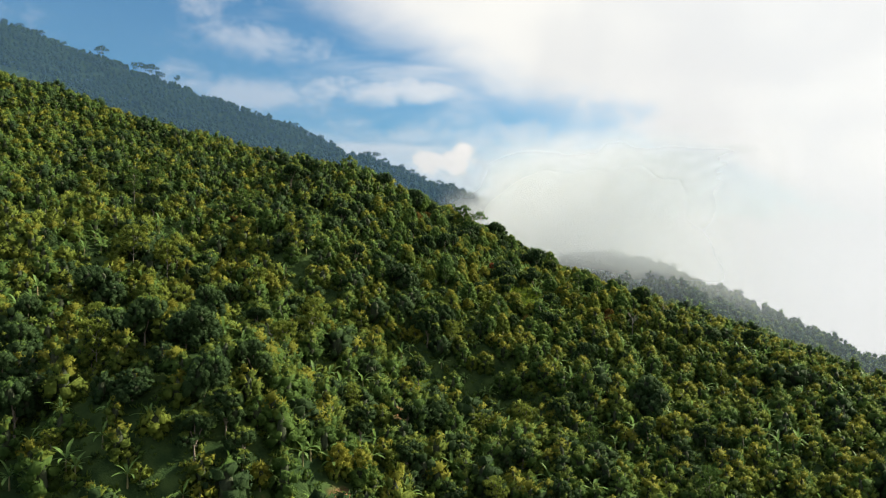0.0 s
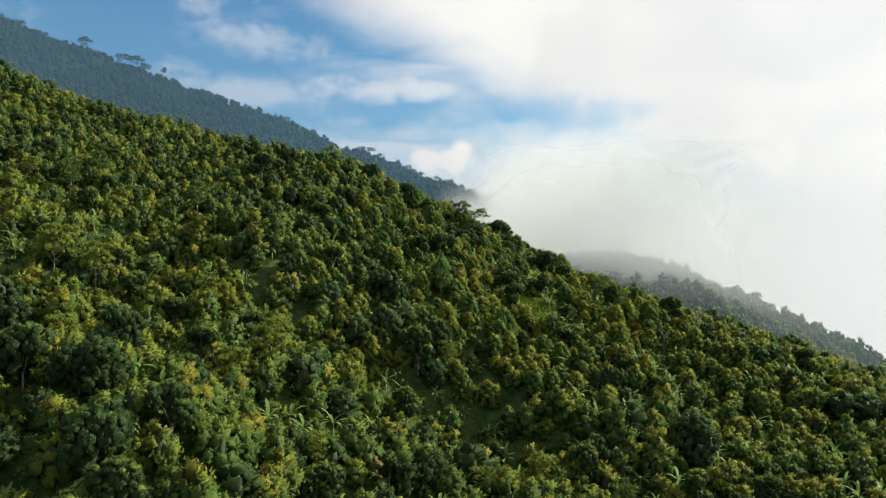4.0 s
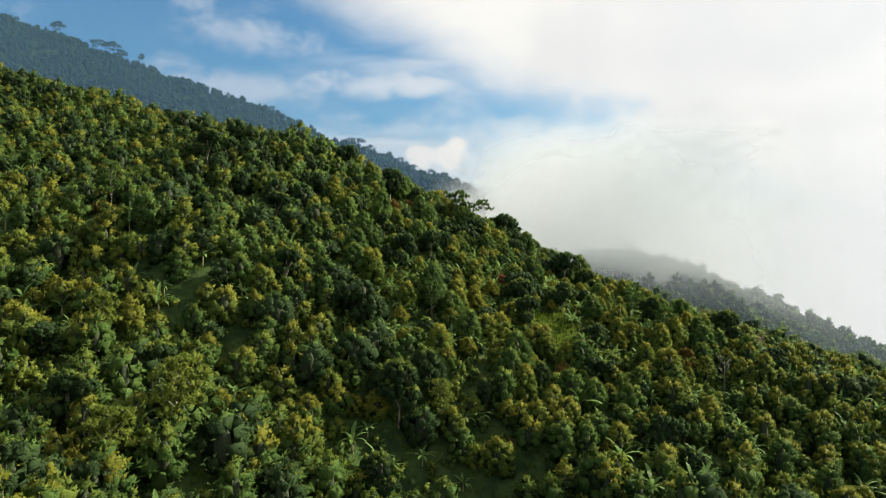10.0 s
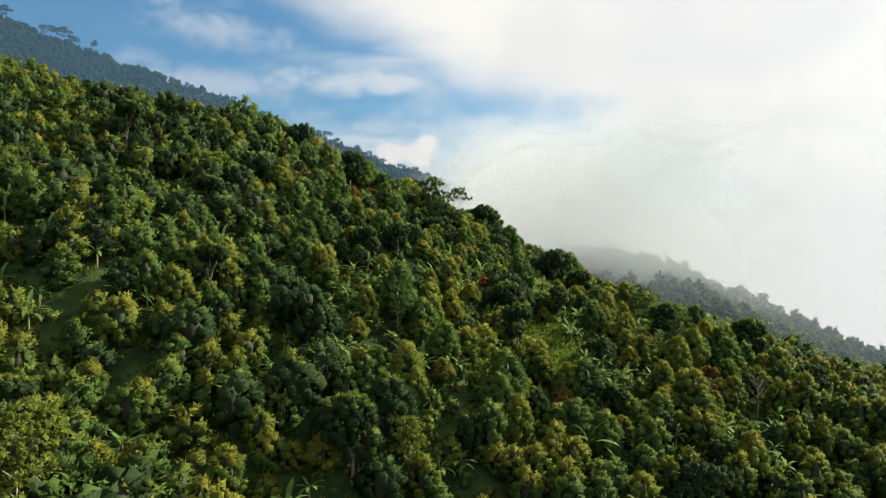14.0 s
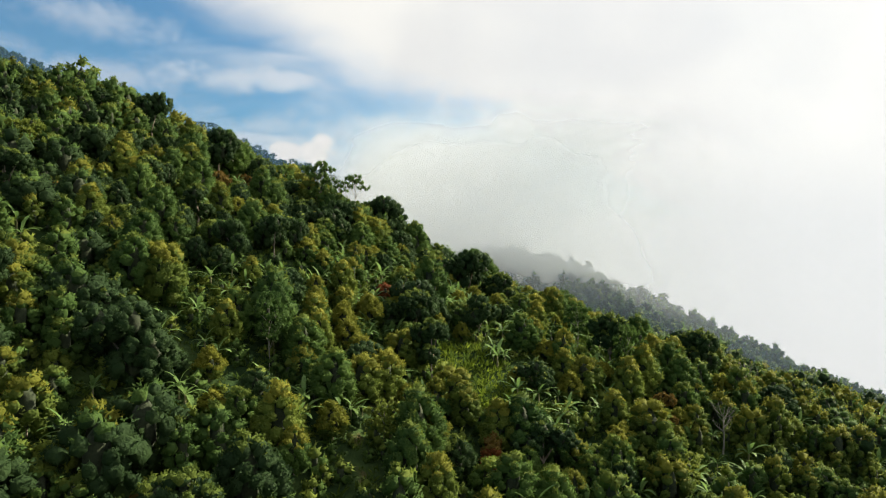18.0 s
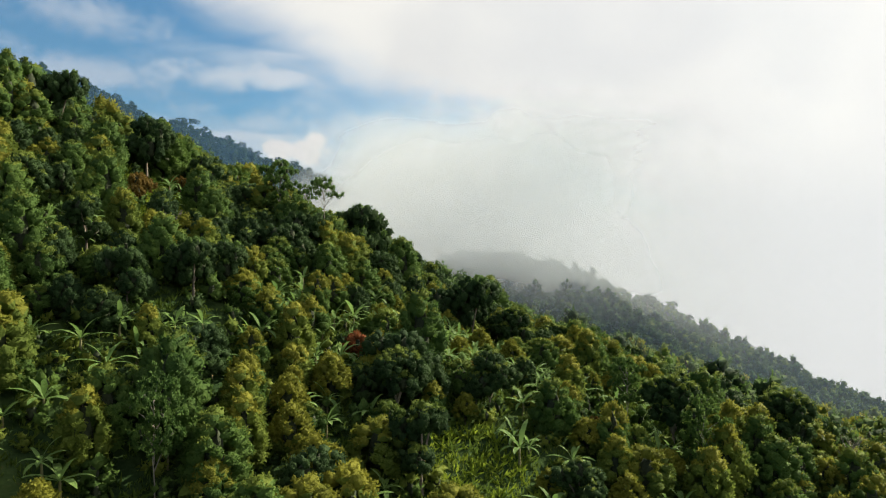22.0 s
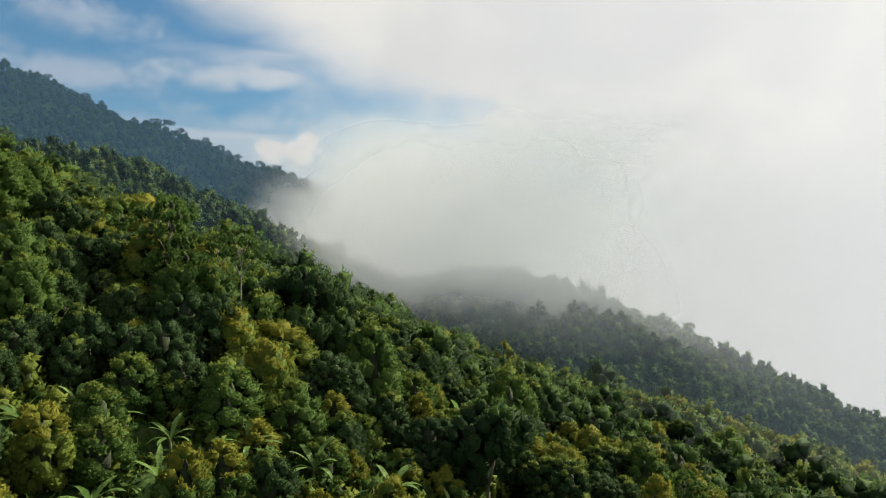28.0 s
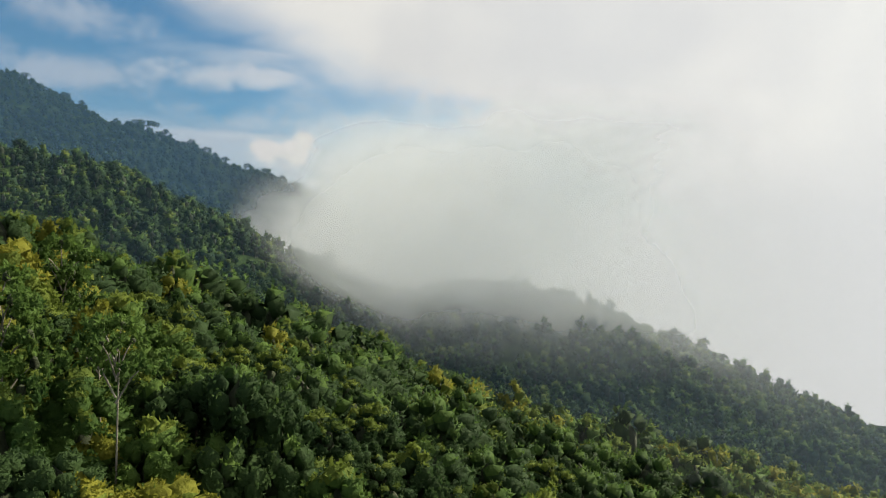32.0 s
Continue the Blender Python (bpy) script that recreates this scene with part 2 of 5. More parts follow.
def mist_material(name, white, amount, passing=0.5):
    """A thin sheet of drops: part of the light passes straight, the rest is scattered both ways. amount(n, x, z, soft) builds the density."""
    m = bpy.data.materials.new(name)
    m.use_nodes = True
    n = Nodes(m.node_tree)
    place = n.add("ShaderNodeNewGeometry").outputs["Position"]
    axes = n.add("ShaderNodeSeparateXYZ", Vector=place)
    soft = n.math("SUBTRACT", n.noise(n.mapped(place, (1, 1, 1.3)), 0.012, 5.0, 0.55, 0.6), 0.5)
    dense = amount(n, axes.outputs["X"], axes.outputs["Z"], soft)
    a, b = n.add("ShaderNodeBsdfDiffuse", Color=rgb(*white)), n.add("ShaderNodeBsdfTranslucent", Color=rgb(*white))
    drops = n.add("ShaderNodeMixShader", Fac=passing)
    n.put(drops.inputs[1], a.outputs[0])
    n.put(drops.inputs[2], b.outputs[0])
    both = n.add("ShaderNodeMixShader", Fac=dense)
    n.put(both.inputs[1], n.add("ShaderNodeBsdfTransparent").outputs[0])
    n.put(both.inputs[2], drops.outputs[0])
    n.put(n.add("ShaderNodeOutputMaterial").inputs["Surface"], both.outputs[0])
    return m


# ---- the lie of the land ----
PLOTS = ((-7.5, 143.5, 3.6), (-13.5, 109.0, 3.6))     # dug, bare plots
CLEARINGS = ((24.0, 203.6, 4.4, 6.0), (-9.0, 244.8, 4.6, 4.2), (-5.0, 239.0, 3.2, 4.0), (-8.0, 165.0, 7.0, 1.6), (-60.0, 214.0, 4.0, 2.5))   # grass: middle, half widths


def unit(v):
    return v / np.maximum(np.linalg.norm(v, axis=-1, keepdims=True), 1e-9)


def softmin(a, b, k):
    return -k * np.logaddexp(-a / k, -b / k)


def softmax(a, b, k):
    return k * np.logaddexp(a / k, b / k)


def swell(x, y, cx, cy, rx, ry):
    return np.exp(-((x - cx) / rx) ** 2 - ((y - cy) / ry) ** 2)


def ripple(x, y, size, seed):
    """A smooth unevenness between about -1 and 1."""
    r = np.random.RandomState(seed)
    total = 0
    for _ in range(7):
        a, p = r.uniform(0, 2 * np.pi), r.uniform(0, 2 * np.pi)
        k = r.uniform(0.6, 1.6) / size
        total = total + np.sin((x * np.cos(a) + y * np.sin(a)) * k * 6.28 + p)
    return total / 3.2


def crest_b(x):
    return 27.0 - 0.25 * x - 0.00033 * np.maximum(x, 0) ** 2


def crest_c(x):
    return 68.5 - 0.385 * x - 0.014 * np.maximum(x - 34, 0) ** 2


def height(x, y):
    """The ground's height: three spurs of one mountainside, one behind the other, falling to a valley on the right."""
    x, y = np.asarray(x, float), np.asarray(y, float)
    xc = np.clip(x, -260, 200)
    face = -8.7 - 0.232 * x + 0.436 * (y - 200) + 0.00032 * xc * xc
    brow = 330 - 62 / (1 + np.exp((x + 35) / 12))        # where the top begins to fall away behind
    top = 8.0 - 0.39 * x - 0.02 * (y - 260) - 0.28 * np.maximum(y - brow, 0)
    a = softmin(face, top, 4.0)
    a = a + 5.6 * swell(x, y, -38, 250, 24, 22) - 3.5 * swell(x, y, -57, 180, 14, 12) - 2 * swell(x, y, 24, 187, 14, 12)
    a = a + 5.5 * swell(x, y, -38, 193, 16, 14) - 2.5 * swell(x, y, 11, 211, 10, 12) + 1.5 * swell(x, y, 66, 200, 22, 22) - 6.5 * swell(x, y, -128, 240, 36, 50) - 5.0 * swell(x, y, -190, 288, 36, 42) + 8 * swell(x, y, 130, 360, 35, 35)
    a = a - 3.5 * swell(x, y, 52, 292, 26, 26) + 3 * swell(x, y, -4, 214, 12, 14) - 3 * swell(x, y, 28, 232, 9, 12)
    a = a - 5.0 * swell(x, y, 60, 258, 28, 42) - 1.8
    # a near knoll low on the slope, and the hollow beside it
    a = a + 16.0 * swell(x, y, -36, 110, 23, 18) + 6.0 * swell(x, y, -54, 120, 16, 18) + 8.0 * swell(x, y, -38, 128, 14, 12)
    a = a - 11.0 * swell(x, y, 4, 161, 18, 14) - 5.0 * swell(x, y, 64, 182, 20, 16)
    a = a + 0.8 * ripple(x, y, 34, 1) + 0.35 * ripple(x, y, 13, 2)
    line_b = 535 - 0.18 * (x - 0)
    b = softmin(crest_b(x) + 0.33 * (y - line_b), crest_b(x) - 0.35 * (y - line_b), 6.0)
    b = b - 26.0 * swell(x, y, 54, 492, 42, 55) - 12.0 * swell(x, y, 92, 438, 40, 40) + 6.0 * swell(x, y, -95, 552, 50, 40)
    b = b + 5.0 * swell(x, y, 158, 507, 40, 45)
    b = b + 3.0 * ripple(x, y, 75, 3) + 1.2 * ripple(x, y, 30, 4)
    line_c = 742 - 0.20 * x
    c = softmin(crest_c(x) + 0.52 * (y - line_c), crest_c(x) - 0.30 * (y - line_c), 8.0)
    c = c + 4.0 * ripple(x, y, 120, 5) + 1.5 * ripple(x, y, 45, 6)
    h = softmax(softmax(a, b, 5.0), c, 6.0)
    return softmax(h, -170.0 + 0 * x, 10.0)


def h1(x, y):
    return float(height(x, y))


GROUND = ground_material()


def mesh_np(name, verts, tris=None, quads=None, mat_t=None, mat_q=None, materials=(), smooth=False, normals=None):
    """A mesh from arrays of triangles and quads."""
    me = bpy.data.meshes.new(name)
    tris = np.zeros((0, 3), np.int32) if tris is None else np.asarray(tris, np.int32)
    quads = np.zeros((0, 4), np.int32) if quads is None else np.asarray(quads, np.int32)
    nt, nq = len(tris), len(quads)
    me.vertices.add(len(verts))
    me.vertices.foreach_set("co", np.ascontiguousarray(verts, np.float32).ravel())
    me.loops.add(3 * nt + 4 * nq)
    me.loops.foreach_set("vertex_index", np.concatenate([tris.ravel(), quads.ravel()]).astype(np.int32))
    me.polygons.add(nt + nq)
    starts = np.concatenate([np.arange(nt) * 3, 3 * nt + np.arange(nq) * 4]).astype(np.int32)
    me.polygons.foreach_set("loop_start", starts)
    index = np.concatenate([np.zeros(nt, np.int32) if mat_t is None else mat_t, np.zeros(nq, np.int32) if mat_q is None else mat_q]).astype(np.int32)
    me.polygons.foreach_set("material_index", index)
    me.polygons.foreach_set("use_smooth", np.concatenate([np.ones(nt, bool), np.full(nq, smooth, bool)]))
    for m in materials:
        me.materials.append(m)
    if normals is not None:
        me.attributes.new("custom_normal", "FLOAT_VECTOR", "POINT").data.foreach_set("vector", np.ascontiguousarray(normals, np.float32).ravel())
    me.update(calc_edges=True)
    return me


def grid_mesh(name, xs, ys, z, material):
    gx, gy = np.meshgrid(xs, ys)
    gz = z(gx, gy)
    v = np.stack([gx, gy, gz], -1).reshape(-1, 3)
    w = len(xs)
    i = (np.arange(len(ys) - 1)[:, None] * w + np.arange(w - 1)[None]).ravel()
    return mesh_np(name, v, quads=np.stack([i, i + 1, i + 1 + w, i + w], 1), materials=[material], smooth=True)


def steps(*spans):
    """Grid lines from spans of (start, end, step)."""
    return np.unique(np.concatenate([np.arange(a, b, s) for a, b, s in spans] + [[spans[-1][1]]]))


ground = new("ground", grid_mesh("ground", steps((-4400, -1000, 200), (-1000, -220, 15), (-220, 230, 3.8), (230, 800, 12), (800, 4400, 200)),
                                 steps((-1600, -200, 100), (-200, 60, 10), (60, 400, 3.8), (400, 900, 6), (900, 1500, 30), (1500, 4400, 200)), height, GROUND))
tagged(ground, "steep green mountainside with grass and patches of red soil", "ground", kind="structure")

# ---- mist ----


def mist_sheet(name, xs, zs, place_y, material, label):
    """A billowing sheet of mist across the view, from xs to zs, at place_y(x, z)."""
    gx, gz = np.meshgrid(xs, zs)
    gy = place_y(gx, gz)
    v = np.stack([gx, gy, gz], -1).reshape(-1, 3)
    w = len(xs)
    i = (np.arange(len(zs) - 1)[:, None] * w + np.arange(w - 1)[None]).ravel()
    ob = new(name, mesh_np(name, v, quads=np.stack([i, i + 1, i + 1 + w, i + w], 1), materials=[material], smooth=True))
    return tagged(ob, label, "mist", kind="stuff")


def bank_amount(most):
    def amount(n, x, z, soft):
        edge = n.math("MULTIPLY_ADD", soft, 110.0, n.math("MULTIPLY_ADD", z, -0.5, x))
        side = n.math("MULTIPLY", n.smooth(edge, -36.0, 36.0), n.smooth(edge, 240.0, 120.0))
        top = n.smooth(n.math("MULTIPLY_ADD", soft, 50.0, z), 104.0, 44.0)
        return n.math("MULTIPLY", n.math("MULTIPLY", side, top), most)
    return amount


def ridge_amount(low_at, high_at, most):
    def amount(n, x, z, soft):
        over = n.math("MULTIPLY_ADD", x, 0.25, n.math("SUBTRACT", z, 27.0))     # above the middle spur's crest
        right = n.math("MAXIMUM", x, 0.0)
        over = n.math("ADD", over, n.math("MULTIPLY", n.math("MULTIPLY", right, right), 0.00033))
        dip = n.math("MULTIPLY", n.smooth(x, -30.0, 40.0), n.smooth(x, 165.0, 25.0))             # it hangs lower in the hollow
        over = n.math("MULTIPLY_ADD", dip, 14.0, over)
        over = n.math("MULTIPLY_ADD", soft, 40.0, over)
        side = n.smooth(n.math("MULTIPLY_ADD", soft, 90.0, x), 2.0, 66.0)
        gone = n.smooth(n.math("MULTIPLY_ADD", soft, 60.0, x), 265.0, 60.0)
        near = n.math("MULTIPLY", n.math("MULTIPLY", side, gone), n.smooth(over, low_at, high_at))
        top = n.smooth(n.math("MULTIPLY_ADD", soft, 60.0, z), 78.0, 4.0)
        return n.math("MULTIPLY", n.math("MULTIPLY", near, top), most)
    return amount


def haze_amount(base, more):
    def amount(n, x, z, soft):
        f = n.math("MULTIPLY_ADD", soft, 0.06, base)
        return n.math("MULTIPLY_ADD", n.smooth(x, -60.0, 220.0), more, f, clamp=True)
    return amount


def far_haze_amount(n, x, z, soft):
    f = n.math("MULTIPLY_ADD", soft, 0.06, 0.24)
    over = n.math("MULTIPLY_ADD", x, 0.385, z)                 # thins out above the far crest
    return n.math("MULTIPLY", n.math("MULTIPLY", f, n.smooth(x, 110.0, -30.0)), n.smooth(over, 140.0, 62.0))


def before_spur(gap):
    """A hanging sheet, gap metres before the crest of the middle spur."""
    return lambda x, z: 535 - 0.18 * x - gap


mist_sheet("mist_bank", steps((-60, 320, 20)), steps((-120, 160, 14)), lambda x, z: 635 - 0.42 * x, mist_material("mist_bank", (0.75, 0.79, 0.825), bank_amount(0.95)),
           "white valley mist drifting against the far spur")
for gap, low_at, high_at, most in ((34.0, -20.0, 9.0, 0.84), (66.0, -28.0, 8.0, 0.24), (100.0, -26.0, 6.0, 0.20)):
    mist_sheet("mist_bank", steps((-90, 330, 10)), steps((-120, 100, 10)), before_spur(gap), mist_material("ridge_mist", (0.71, 0.755, 0.79), ridge_amount(low_at, high_at, most)),
               "soft white mist lying over the crest of the middle spur")
# haze of the air between the spurs, put into tinted see-through sheets
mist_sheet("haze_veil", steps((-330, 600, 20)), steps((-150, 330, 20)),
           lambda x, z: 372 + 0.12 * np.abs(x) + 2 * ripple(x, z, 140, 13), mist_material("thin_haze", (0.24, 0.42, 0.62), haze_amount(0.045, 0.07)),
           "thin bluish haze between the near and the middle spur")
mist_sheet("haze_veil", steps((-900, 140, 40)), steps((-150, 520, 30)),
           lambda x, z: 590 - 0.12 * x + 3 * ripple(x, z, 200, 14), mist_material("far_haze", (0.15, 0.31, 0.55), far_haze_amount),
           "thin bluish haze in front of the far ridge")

def side_haze_amount(n, x, z, soft):
    return n.math("MULTIPLY", n.math("MULTIPLY", n.smooth(x, 40.0, 130.0), n.smooth(z, 40.0, -10.0)), n.math("MULTIPLY_ADD", soft, 0.03, 0.055))


mist_sheet("haze_veil", steps((36, 330, 14)), steps((-130, 60, 14)), lambda x, z: 372 - 0.9 * x, mist_material("side_haze", (0.50, 0.60, 0.68), side_haze_amount),
           "faint haze rising on the valley side of the near spur")

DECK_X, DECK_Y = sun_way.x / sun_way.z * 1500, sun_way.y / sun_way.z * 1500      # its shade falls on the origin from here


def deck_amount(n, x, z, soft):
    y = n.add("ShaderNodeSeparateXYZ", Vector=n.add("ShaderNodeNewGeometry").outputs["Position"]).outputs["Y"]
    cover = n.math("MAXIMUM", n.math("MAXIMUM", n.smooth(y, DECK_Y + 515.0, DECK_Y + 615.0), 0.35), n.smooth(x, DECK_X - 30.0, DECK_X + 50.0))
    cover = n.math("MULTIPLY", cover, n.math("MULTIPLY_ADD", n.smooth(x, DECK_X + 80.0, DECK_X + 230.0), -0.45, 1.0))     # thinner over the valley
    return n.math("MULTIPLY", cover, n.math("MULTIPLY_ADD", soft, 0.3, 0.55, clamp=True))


# the cloud that fills the valley far off, up to the horizon
turns, levels = np.meshgrid(np.radians(np.arange(-4, 121, 4)), np.array([-190.0, -95.0, 4.0]))
wall_v = np.stack([150 + 760 * np.sin(turns), 200 + 760 * np.cos(turns), levels], -1).reshape(-1, 3)
wall_i = (np.arange(2)[:, None] * turns.shape[1] + np.arange(turns.shape[1] - 1)[None]).ravel()
backdrop = new("backdrop", mesh_np("backdrop", wall_v, quads=np.stack([wall_i, wall_i + 1, wall_i + 1 + turns.shape[1], wall_i + turns.shape[1]], 1), materials=[valley_cloud_material()], smooth=True))
tagged(backdrop, "distant white cloud filling the valley below the horizon", "cloud", kind="structure")

# an added cloud sheet, never in view, that keeps most of the sun off the middle spur and the far ridge
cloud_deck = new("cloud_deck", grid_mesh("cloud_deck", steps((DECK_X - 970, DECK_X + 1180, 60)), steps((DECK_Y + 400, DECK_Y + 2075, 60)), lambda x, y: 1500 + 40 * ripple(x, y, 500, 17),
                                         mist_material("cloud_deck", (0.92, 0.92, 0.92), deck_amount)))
tagged(cloud_deck, "unseen cloud sheet added high up to shade the spurs", "cloud", kind="stuff")

# ---- plants: building blocks ----


def ball(fine):
    bm = bmesh.new()
    bmesh.ops.create_icosphere(bm, subdivisions=fine, radius=1.0)
    bm.verts.ensure_lookup_table()
    v, f = np.array([v.co[:] for v in bm.verts]), np.array([[v.index for v in f.verts] for f in bm.faces], np.int32)
    bm.free()
    return v, f


BALLS = {0: (np.array([(1, 0, 0), (-1, 0, 0), (0, 1, 0), (0, -1, 0), (0, 0, 1), (0, 0, -1)], float),
             np.array([(0, 2, 4), (2, 1, 4), (1, 3, 4), (3, 0, 4), (2, 0, 5), (1, 2, 5), (3, 1, 5), (0, 3, 5)], np.int32)),
         1: ball(1)}


def lumps(r, way, count=6):
    """A lumpy factor round 0 for directions."""
    total = 0
    for _ in range(count):
        axis = unit(r.normal(size=3))
        total = total + np.sin(way @ axis * r.uniform(3, 7) + r.uniform(0, 6.28))
    return total / count ** 0.5


def egg(s, low=0.35, power=1.0):
    """Half width of a crown at the share s of its height: widest at low, pointed above."""
    s = np.clip(s, 0, 1)
    below, above = np.clip(s / low, 0, 1), np.clip((1 - s) / (1 - low), 0, 1)
    return np.where(s < low, 0.55 + 0.45 * np.sin(below * np.pi / 2), np.sin(above * np.pi / 2) ** power)


def leaf_quads(r, base, way, length, width):
    """Pointed leaves from base along way: four corners each, a little folded."""
    n = len(base)
    length, width = length * r.uniform(0.7, 1.25, (n, 1)), width * r.uniform(0.7, 1.25, (n, 1))
    side = unit(np.cross(way, unit(r.normal(size=(n, 3)))))
    up = np.cross(side, way)
    mid = base + way * length * 0.5
    v = np.stack([base, mid + side * width / 2 + up * width * 0.15, base + way * length - up * length * 0.12, mid - side * width / 2 + up * width * 0.15], 1)
    return v.reshape(-1, 3), np.arange(4 * n, dtype=np.int32).reshape(-1, 4)


def leaf_tris(r, base, way, length, width):
    """Small sprays for trees that stay far off: three corners each."""
    n = len(base)
    length, width = length * r.uniform(0.7, 1.25, (n, 1)), width * r.uniform(0.7, 1.25, (n, 1))
    side = unit(np.cross(way, unit(r.normal(size=(n, 3)))))
    v = np.stack([base + side * width / 2, base - side * width / 2, base + way * length], 1)
    return v.reshape(-1, 3), np.arange(3 * n, dtype=np.int32).reshape(-1, 3)


def crown(seed, high, wide, clumps, leaves, length, width, low=0.35, power=1.0, lump=0.16, flush=0.0, core=0.8, spread=0.26, fine=2, young_share=0.96, three=False):
    """A crown of rounded leaf clusters set over a lumpy inner mass, its foot at z = 0. Slot 0 the leaf, slot 1 the
    young leaf, which grows at the tips, slot 2 a dark core that stands for the shade inside.
    """
    r = np.random.RandomState(seed)
    puffs = int(np.clip(clumps * 0.30, 8, 40))
    per = max(4, round(clumps * leaves / puffs))
    grid = np.linspace(0.03, 0.97, 60)
    share = np.cumsum(egg(grid, low, power) + 0.12)
    s = np.interp((np.arange(puffs) + r.uniform(0.1, 0.9, puffs)) / puffs, share / share[-1], grid)
    phi = np.arange(puffs) * 2.4 + r.uniform(-0.5, 0.5, puffs)
    out = unit(np.stack([np.cos(phi), np.sin(phi), (s - low) * 1.6], 1))
    rr = np.random.RandomState(seed + 900)
    bulge = 1 + lump * lumps(rr, out)
    size = math.sqrt(0.72 * wide * high / puffs) * r.uniform(0.75, 1.30, puffs)
    radius = np.maximum(wide / 2 * egg(s, low, power) * bulge - size * 0.35, 0.02 * wide)
    centre = np.stack([np.cos(phi) * radius, np.sin(phi) * radius, s * high - size * 0.2], 1)
    tone = r.normal(size=puffs) * 0.10
    of = np.repeat(np.arange(puffs), per)
    n = len(of)
    ball_way = unit(r.normal(size=(n, 3)) + out[of] * 1.2 + np.array([0, 0, 0.45]))
    base = centre[of] + ball_way * (size[of] * r.uniform(0.62, 1.0, n))[:, None] * np.array([1, 1, 0.9])
    way = unit(r.normal(size=(n, 3)) * 0.75 + ball_way * (0.28 if three else 0.4) + np.array([0, 0, 0.2]))
    v, q = (leaf_tris if three else leaf_quads)(r, base, way, length, width)
    k = 3 if three else 4
    corners = v.reshape(-1, k, 3)
    facing = unit(np.cross(corners[:, 1] - corners[:, 0], corners[:, 2] - corners[:, 0]))
    back = np.einsum("ij,ij->i", facing, ball_way) < 0
    corners[back] = corners[back][:, ::-1]
    facing[back] *= -1
    v = corners.reshape(-1, 3)
    normals = np.repeat(unit(out[of] * 0.42 + ball_way * 0.46 + facing * 0.24), k, 0)
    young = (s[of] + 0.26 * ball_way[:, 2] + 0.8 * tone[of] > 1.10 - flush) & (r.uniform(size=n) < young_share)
    # each cluster's own rounded mass, under its leaves
    small_v, small_f = BALLS[0 if clumps < 50 else 1]
    plump = (0.80 if clumps < 50 else 0.74) if three else 0.90
    mass_v, mass_n, mass_m = [], [], []
    for i in range(puffs):
        turned = small_v @ np.linalg.qr(r.normal(size=(3, 3)))[0]
        uneven = turned * (1 + r.normal(size=(len(turned), 1)) * 0.13)
        mass_v.append(centre[i] + uneven * size[i] * plump)
        mass_n.append(unit(out[i] * 0.35 + turned * 0.65 + r.normal(size=turned.shape) * 0.10))
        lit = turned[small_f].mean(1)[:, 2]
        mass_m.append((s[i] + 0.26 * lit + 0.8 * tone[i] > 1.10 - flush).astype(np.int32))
    mass_f = np.concatenate([small_f + i * len(small_v) for i in range(puffs)])
    # a dark core, the shade among the inner twigs put into its colour
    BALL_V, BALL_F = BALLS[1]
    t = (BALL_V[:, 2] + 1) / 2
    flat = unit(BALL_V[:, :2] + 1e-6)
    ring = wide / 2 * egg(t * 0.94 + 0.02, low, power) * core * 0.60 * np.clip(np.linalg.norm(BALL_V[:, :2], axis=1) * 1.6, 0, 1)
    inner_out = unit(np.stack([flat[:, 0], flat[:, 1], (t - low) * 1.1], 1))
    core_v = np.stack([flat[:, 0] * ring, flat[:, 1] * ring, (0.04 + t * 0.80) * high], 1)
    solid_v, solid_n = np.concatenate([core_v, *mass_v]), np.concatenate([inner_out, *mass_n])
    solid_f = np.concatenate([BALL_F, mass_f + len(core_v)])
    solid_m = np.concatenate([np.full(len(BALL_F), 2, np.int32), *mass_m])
    n = len(solid_v)
    normals = np.concatenate([solid_n, normals])
    if three:
        return dict(v=np.concatenate([solid_v, v]), t=np.concatenate([solid_f, q + n]), q=np.zeros((0, 4), np.int32),
                    mt=np.concatenate([solid_m, young.astype(np.int32)]), mq=np.zeros(0, np.int32), n=normals)
    return dict(v=np.concatenate([solid_v, v]), t=solid_f, q=q + n, mt=solid_m, mq=young.astype(np.int32), n=normals)


def limb(points, radii, sides=6):
    """A tapered round limb along points."""
    points, rings = np.asarray(points, float), []
    for i, p in enumerate(points):
        d = unit(points[min(i + 1, len(points) - 1)] - points[max(i - 1, 0)])
        a = unit(np.cross(d, [0.3, 0.9, 0.1]))
        b = np.cross(d, a)
        ang = np.arange(sides) / sides * 2 * np.pi
        rings.append(p + radii[i] * (np.cos(ang)[:, None] * a + np.sin(ang)[:, None] * b))
    v = np.concatenate(rings)
    q = []
    for i in range(len(points) - 1):
        for j in range(sides):
            k = (j + 1) % sides
            q.append((i * sides + j, i * sides + k, (i + 1) * sides + k, (i + 1) * sides + j))
    return v, np.array(q, np.int32)


def trunk_arrays(seed, high, thick, lean=0.05, sides=6, parts=5):
    r = np.random.RandomState(seed)
    z = np.linspace(-0.5, high, parts)
    sway = np.cumsum(r.normal(size=(parts, 2)) * lean * high / parts, 0)
    sway -= sway[0]
    return limb(np.concatenate([sway, z[:, None]], 1), np.linspace(thick, thick * 0.35, parts), sides)


def part(name, me, parent, label=""):
    ob = new(name, me)
    ob.parent = parent
    if label:
        ob["label"] = label
    return ob


def thing(name, label, category, group=""):
    ob = new(name)
    ob.empty_display_size = 0.3
    return tagged(ob, label, category, group)


